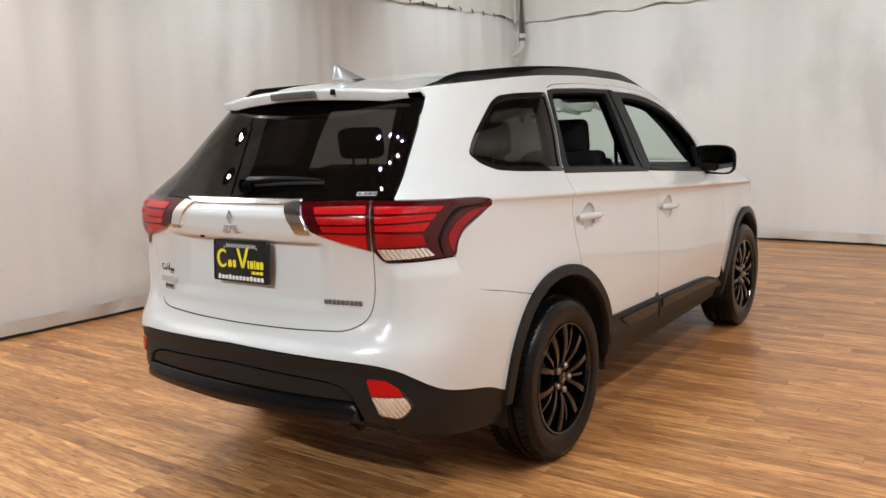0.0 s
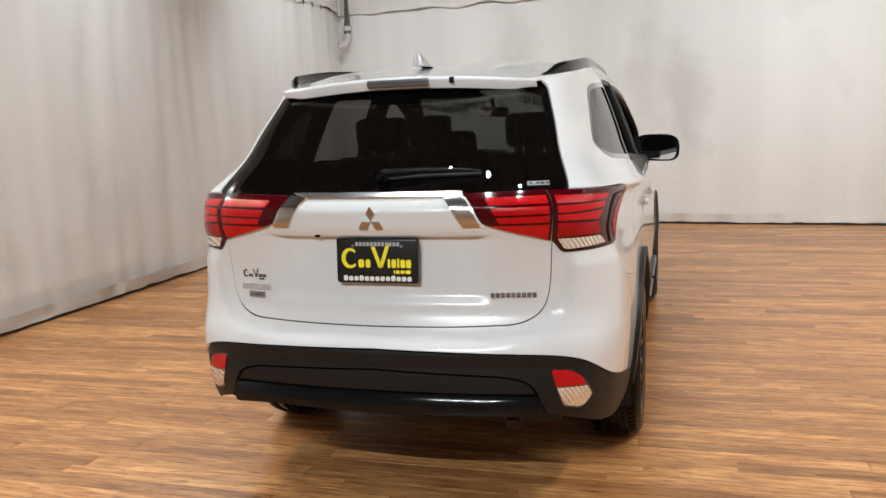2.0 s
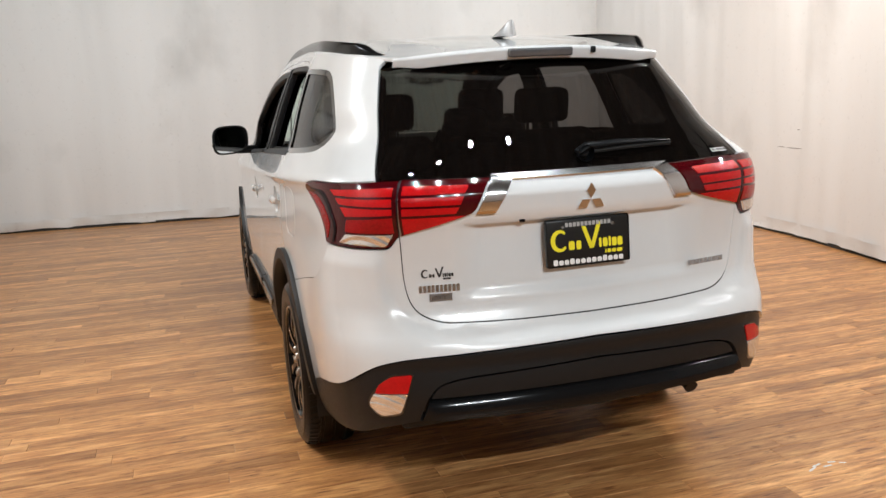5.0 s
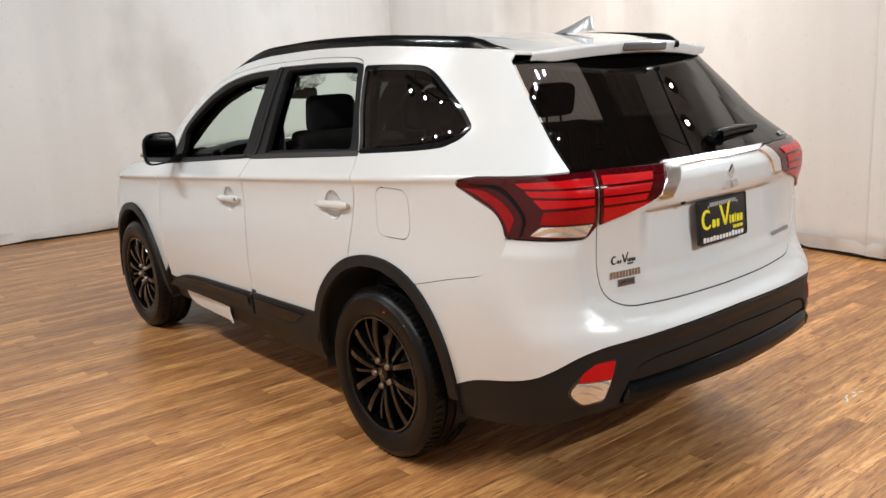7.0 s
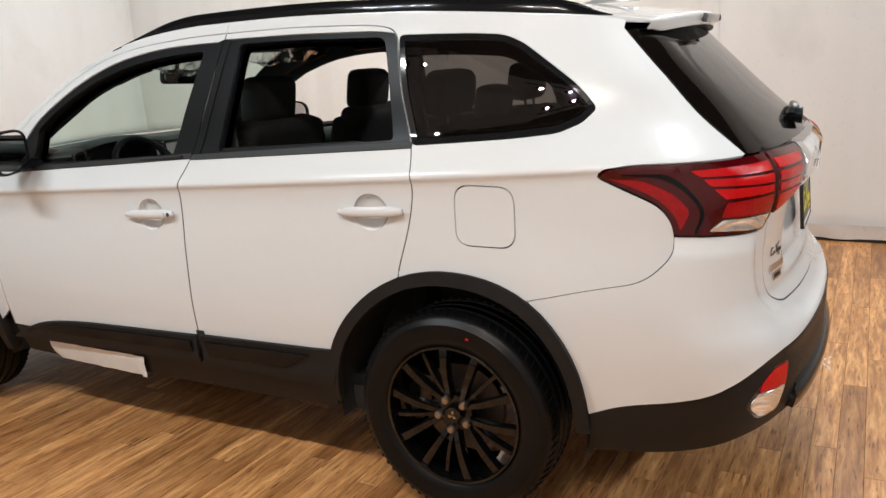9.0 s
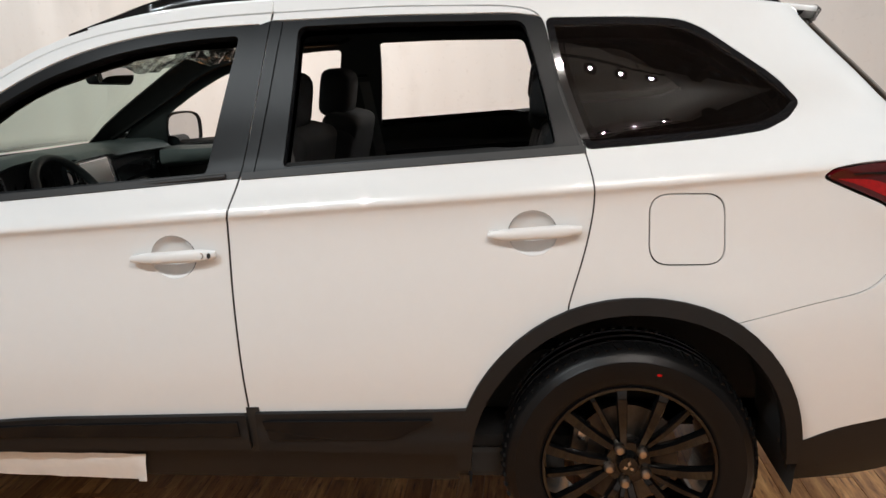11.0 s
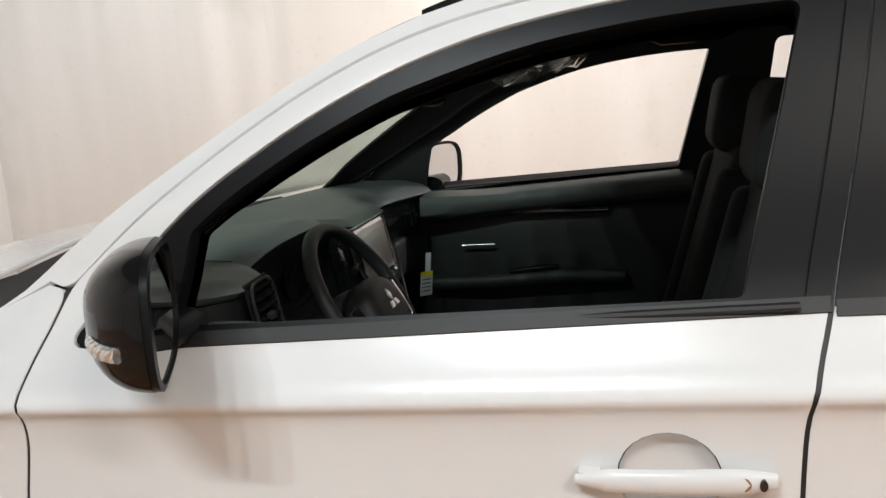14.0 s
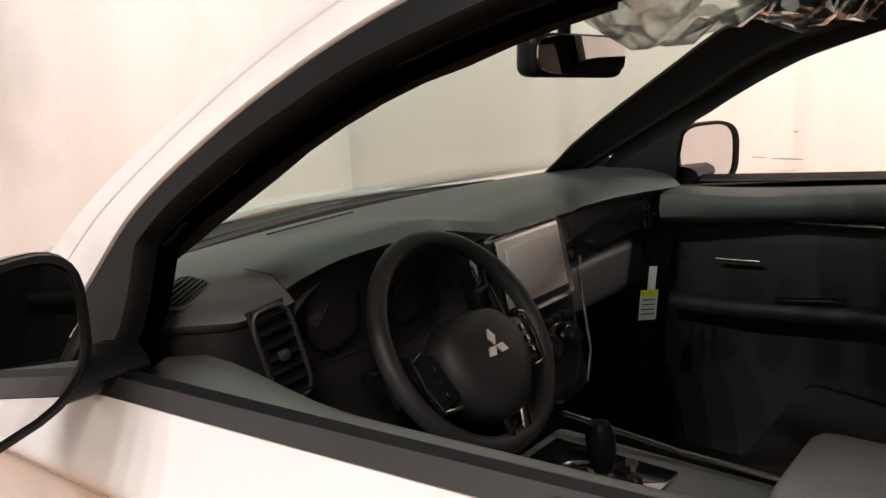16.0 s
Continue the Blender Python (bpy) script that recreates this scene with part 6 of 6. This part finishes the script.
for s in (-1, 1):
    part("wheel_spoke", tilted(box((0.10, 0.05, 0.022), (s * 0.118, 0.015, 0.0), 0.008, 2), SWB), GLOSS, wheel_s)
    part("button_pad", tilted(box((0.045, 0.075, 0.012), (s * 0.112, 0.0, 0.028), 0.006, 2, turn=(0, s * 14, s * -12)), SWB), SATIN, wheel_s)
    part("spoke_trim", tilted(tube([(s * 0.118, 0.046, 0.036), (s * 0.140, 0.040, 0.033), (s * 0.140, 0.0, 0.033), (s * 0.128, -0.042, 0.034), (s * 0.094, -0.046, 0.040)], 0.0034, 8), SWB), CHROME, wheel_s)
    part("lower_spoke", tilted(tube([(s * 0.034, -0.098, 0.026), (s * 0.026, -0.125, 0.018), (s * 0.020, -0.162, 0.008)], [0.0085, 0.0095, 0.012], 8, 0.45), SWM), CHROME, wheel_s, "bright lower spoke")
    for k in range(3): part("wheel_button", tilted(box((0.012, 0.012, 0.004), (s * 0.112, -0.022 + 0.02 * k, 0.0355), 0.002), SWB), GLOSS, wheel_s)
part("paddle", tilted(tube([(0.10, 0.06, -0.03), (0.145, 0.07, -0.035), (0.14, -0.03, -0.035)], 0.008, 8), SWM), SATIN, wheel_s)
part("column_cowl", tilted(box((0.10, 0.10, 0.16), (0, -0.01, -0.10), 0.03, 3), SWM), FASCIA, wheel_s)
stalk = thing("column_stalk", "black stalk switch on the steering column", "switch", "column stalks")
part("stalk_bar", tube([(-0.33, 2.945, 1.00), (-0.47, 2.935, 1.01)], [0.008, 0.011], 10), SATIN, stalk)

# rear view mirror on the windscreen
rvm = thing("rear_view_mirror", "black rear view mirror on the windscreen", "mirror")
R0 = pose(-0.140, 2.764, 1.461, 0, 3, -15)
part("mirror_shell", tilted(box((0.200, 0.048, 0.066), (0, 0.014, 0), 0.022, 5), R0), SATIN, rvm)
part("mirror_face", tilted(loft([[(0.094 * abs(c) ** 0.5 * (1 if c > 0 else -1) * f, yy, 0.0285 * abs(q) ** 0.55 * (1 if q > 0 else -1) * f) for c, q in ((math.cos(radians(a)), math.sin(radians(a))) for a in range(0, 360, 10))] for f, yy in ((1.0, -0.010), (0.99, -0.0125))]), R0), MIRROR, rvm)
part("mirror_stem", tube([(-0.141, 2.788, 1.484), (-0.146, 2.783, 1.51), (-0.153, 2.765, 1.55)], [0.011, 0.010, 0.020], 10), SATIN, rvm)
# sun visors in plastic bags
FILM = bpy.data.materials.new("clear_plastic_film")
FILM.use_nodes = True
nt = FILM.node_tree
nt.nodes.remove(nt.nodes["Principled BSDF"])
tr, gl, mx = (nt.nodes.new("ShaderNode" + k) for k in ("BsdfTransparent", "BsdfGlossy", "MixShader"))
tr.inputs[0].default_value = (0.93, 0.93, 0.92, 1)
gl.inputs["Roughness"].default_value = 0.07
lw = nt.nodes.new("ShaderNodeLayerWeight"); lw.inputs[0].default_value = 0.30
nt.links.new(lw.outputs["Facing"], mx.inputs[0]); nt.links.new(tr.outputs[0], mx.inputs[1]); nt.links.new(gl.outputs[0], mx.inputs[2])
hz, mh = nt.nodes.new("ShaderNodeBsdfDiffuse"), nt.nodes.new("ShaderNodeMixShader")
hz.inputs[0].default_value, mh.inputs[0].default_value = (0.8, 0.8, 0.79, 1), 0.06
nt.links.new(mx.outputs[0], mh.inputs[1]); nt.links.new(hz.outputs[0], mh.inputs[2])
nt.links.new(mh.outputs[0], nt.nodes["Material Output"].inputs[0])
for x0, x1, seed in ((-0.56, -0.14, 1), (0.09, 0.56, 2)):
    visor = thing("sun_visor", "folded sun visor wrapped in crumpled clear plastic", "sun visor", "sun visors")
    part("visor_board", box((x1 - x0 - 0.06, 0.16, 0.022), ((x0 + x1) / 2, 2.52, 1.585), 0.010, 3, turn=(-14, 0, 0)), LINER, visor)
    vs, fs = [], []
    n, m = 20, 17
    for i in range(n + 1):
        for j in range(m):
            a = 2 * math.pi * j / m
            t = i / n
            pinch = 0.35 + 0.65 * math.sin(math.pi * min(0.94, max(0.06, t))) ** 0.5
            if seed == 2: pinch *= (1 - 0.45 * math.exp(-((t - 0.52) / 0.07) ** 2)) * (1.18 - 0.4 * t)
            q = Vector((t * 6 + seed * 5, math.cos(a) * 1.6, math.sin(a) * 1.6))
            r = 1 + 0.36 * noise.noise(q * 1.4) + 0.20 * noise.noise(q * 3.3)
            vs.append((x0 + (x1 - x0) * t, 2.53 + 0.105 * math.cos(a) * r * pinch, 1.566 - 0.010 * (seed == 1) + (0.058 if math.sin(a) < 0 else 0.03) * math.sin(a) * r * pinch * (1.35 if math.sin(a) < 0 else 1)))
    for i in range(n):
        for j in range(m): fs.append((i * m + j, i * m + (j + 1) % m, (i + 1) * m + (j + 1) % m, (i + 1) * m + j))
    link_mesh("plastic_bag", vs, fs, FILM, visor, "crumpled clear plastic bag")
grab = thing("grab_handle", "dark folding grab handle above the door", "handle")
part("grip", tube([(0.575, 2.05, 1.575), (0.56, 2.08, 1.56), (0.56, 2.24, 1.555), (0.575, 2.27, 1.57)], 0.011, 8), SATIN, grab)
# paper tag hanging by the glove box
tag = thing("paper_tag", "white paper tag with a yellow band, hanging from the dashboard", "tag")
T0 = pose(0.505, 2.945, 0.868, 4, 3, -38)
part("tag_card", tilted(box((0.046, 0.0012, 0.075), (0, 0, 0), 0.0), T0), PAPER, tag, smooth=False)
part("tag_band", tilted(box((0.046, 0.002, 0.014), (0, 0, 0.032), 0.0), T0), YELLOW, tag, smooth=False)
part("tag_strap", tilted(box((0.020, 0.001, 0.06), (0.004, 0, 0.068), 0.0), T0), PAPER, tag, smooth=False)
for k in range(4): part("tag_line", tilted(box((0.034, 0.0022, 0.003), (0, 0, 0.014 - 0.012 * k)), T0), STEEL, tag, smooth=False)

# ---- floor planks ----
def wood(name):
    m = bpy.data.materials.new(name)
    m.use_nodes = True
    nt = m.node_tree
    N, L = nt.nodes, nt.links
    b = N["Principled BSDF"]
    geo, obi, tc, mp = (N.new("ShaderNode" + k) for k in ("NewGeometry", "ObjectInfo", "TexCoord", "Mapping"))
    add = N.new("ShaderNodeMath"); add.operation = "ADD"
    L.new(geo.outputs["Random Per Island"], add.inputs[0]); L.new(obi.outputs["Random"], add.inputs[1])
    fr = N.new("ShaderNodeMath"); fr.operation = "FRACT"; L.new(add.outputs[0], fr.inputs[0])
    off = N.new("ShaderNodeVectorMath"); off.operation = "MULTIPLY_ADD"
    L.new(geo.outputs["Position"], off.inputs[0]); off.inputs[1].default_value = (2.6, 24, 1)
    cmb = N.new("ShaderNodeCombineXYZ"); L.new(fr.outputs[0], cmb.inputs[0]); L.new(fr.outputs[0], cmb.inputs[1])
    sc = N.new("ShaderNodeVectorMath"); sc.operation = "SCALE"; sc.inputs[3].default_value = 37.0
    L.new(cmb.outputs[0], sc.inputs[0]); L.new(sc.outputs[0], off.inputs[2])
    n1, n2, n3 = (N.new("ShaderNodeTexNoise") for _ in range(3))
    n1.inputs["Scale"].default_value, n1.inputs["Detail"].default_value, n1.inputs["Distortion"].default_value = 1.6, 9, 0.5
    n1.inputs["Roughness"].default_value = 0.68
    L.new(off.outputs[0], n1.inputs["Vector"])
    off2 = N.new("ShaderNodeVectorMath"); off2.operation = "MULTIPLY_ADD"
    L.new(geo.outputs["Position"], off2.inputs[0]); off2.inputs[1].default_value = (8, 70, 1); L.new(sc.outputs[0], off2.inputs[2])
    n2.inputs["Scale"].default_value, n2.inputs["Detail"].default_value = 1.2, 6
    L.new(off2.outputs[0], n2.inputs["Vector"])
    r1 = N.new("ShaderNodeValToRGB")
    e = r1.color_ramp.elements
    e[0].position, e[0].color = 0.32, (0.27, 0.113, 0.038, 1)
    e[1].position, e[1].color = 0.68, (0.80, 0.475, 0.205, 1)
    k = r1.color_ramp.elements.new(0.48); k.color = (0.51, 0.245, 0.090, 1)
    L.new(n1.outputs["Fac"], r1.inputs[0])
    r2 = N.new("ShaderNodeValToRGB")
    e = r2.color_ramp.elements
    e[0].position, e[0].color = 0.31, (0.34, 0.23, 0.17, 1)
    e[1].position, e[1].color = 0.42, (1, 1, 1, 1)
    L.new(n2.outputs["Fac"], r2.inputs[0])
    mul = N.new("ShaderNodeMixRGB"); mul.blend_type = "MULTIPLY"; mul.inputs[0].default_value = 1
    L.new(r1.outputs[0], mul.inputs[1]); L.new(r2.outputs[0], mul.inputs[2])
    r3 = N.new("ShaderNodeValToRGB")
    e = r3.color_ramp.elements
    e[0].color, e[1].color = (0.68, 0.61, 0.56, 1), (1.24, 1.22, 1.20, 1)
    L.new(fr.outputs[0], r3.inputs[0])
    mul2 = N.new("ShaderNodeMixRGB"); mul2.blend_type = "MULTIPLY"; mul2.inputs[0].default_value = 1
    L.new(mul.outputs[0], mul2.inputs[1]); L.new(r3.outputs[0], mul2.inputs[2])
    # broad light and dark bands along the plank
    off3 = N.new("ShaderNodeVectorMath"); off3.operation = "MULTIPLY_ADD"
    L.new(geo.outputs["Position"], off3.inputs[0]); off3.inputs[1].default_value = (1.5, 17, 1); L.new(sc.outputs[0], off3.inputs[2])
    n3.inputs["Scale"].default_value, n3.inputs["Detail"].default_value = 1.0, 3
    L.new(off3.outputs[0], n3.inputs["Vector"])
    r4 = N.new("ShaderNodeValToRGB")
    e = r4.color_ramp.elements
    e[0].position, e[0].color = 0.36, (0.82, 0.76, 0.70, 1)
    e[1].position, e[1].color = 0.62, (1.08, 1.10, 1.12, 1)
    L.new(n3.outputs["Fac"], r4.inputs[0])
    mul3 = N.new("ShaderNodeMixRGB"); mul3.blend_type = "MULTIPLY"; mul3.inputs[0].default_value = 1
    L.new(mul2.outputs[0], mul3.inputs[1]); L.new(r4.outputs[0], mul3.inputs[2])
    L.new(mul3.outputs[0], b.inputs["Base Color"])
    rr = N.new("ShaderNodeMapRange"); rr.inputs[3].default_value, rr.inputs[4].default_value = 0.24, 0.42
    L.new(n1.outputs["Fac"], rr.inputs[0]); L.new(rr.outputs[0], b.inputs["Roughness"])
    bp = N.new("ShaderNodeBump"); bp.inputs["Strength"].default_value, bp.inputs["Distance"].default_value = 0.12, 0.002
    L.new(n1.outputs["Fac"], bp.inputs["Height"]); L.new(bp.outputs[0], b.inputs["Normal"])
    return m


WOOD = wood("golden_bamboo_plank")
WIDE, GAPW = 0.092, 0.0009
floor = bpy.data.objects["floor"]


def plank_mesh(l):
    g, d, h = GAPW / 2, 0.0012, 0.018
    x0, x1, y0, y1 = g, l - g, g, WIDE - g
    vs = [(x0, y0, -h), (x1, y0, -h), (x1, y1, -h), (x0, y1, -h), (x0, y0, -d), (x1, y0, -d), (x1, y1, -d), (x0, y1, -d),
          (x0 + d, y0 + d, 0), (x1 - d, y0 + d, 0), (x1 - d, y1 - d, 0), (x0 + d, y1 - d, 0)]
    fs = [(0, 1, 5, 4), (1, 2, 6, 5), (2, 3, 7, 6), (3, 0, 4, 7), (4, 5, 9, 8), (5, 6, 10, 9), (6, 7, 11, 10), (7, 4, 8, 11), (8, 9, 10, 11)]
    return vs, fs


rng = random.Random(5)
LENGTHS = (0.9, 1.2, 1.5)
shared = {}
for l in LENGTHS:
    me = bpy.data.meshes.new("plank")
    me.from_pydata(*[plank_mesh(l)[0], [], plank_mesh(l)[1]])
    me.materials.append(WOOD)
    shared[l] = me
single, rest_v, rest_f = 0, [], []
rows = int(15.3 / WIDE)
spots = []
for r in range(rows):
    y = -7.0 + r * WIDE
    x = -4.0 - rng.random() * 0.9
    while x < 4.1:
        l = rng.choice(LENGTHS)
        if x + l > -4.02 + 0.0336 * (y + 7) - 0.1 and x < 4.1: spots.append((x, y, l))
        x += l
def near(s):
    cx, cy = s[0] + s[2] / 2, s[1]
    return min(math.hypot(cx + 2.0, cy - 0.4), math.hypot(cx - 0.6, cy + 0.4), math.hypot(cx + 0.9, cy + 0.6))
spots.sort(key=near)
for i, (x, y, l) in enumerate(spots):
    if i < 300:
        ob = new("plank", shared[l])
        ob.location = (x, y, 0)
        ob.parent = floor
    else:
        x0, x1 = max(x, -4.10), min(x + l, 4.15)
        if x1 - x0 < 0.02: continue
        x, l = x0, x1 - x0
        vs, fs = plank_mesh(l)
        b0 = len(rest_v)
        rest_v += [(vx + x, vy + y, vz) for vx, vy, vz in vs]
        rest_f += [tuple(b0 + k for k in f) for f in fs]
rest = link_mesh("planks", rest_v, rest_f, WOOD, floor, "golden brown planks further off")
rest["kind"] = "stuff"
# scraped tape marks on the floor
for k in range(5):
    x, y = 0.90 + 0.035 * k, -0.03 + 0.02 * (k % 2)
    bm = box((0.05 - 0.006 * k, 0.008, 0.0012), (x, y, 0.0008), 0.0004, turn=(0, 0, 25 - 12 * k))
    tagged(part("tape_scrap", bm, PAPER), "scrap of white tape stuck to the floor", "tape", "tape scraps")
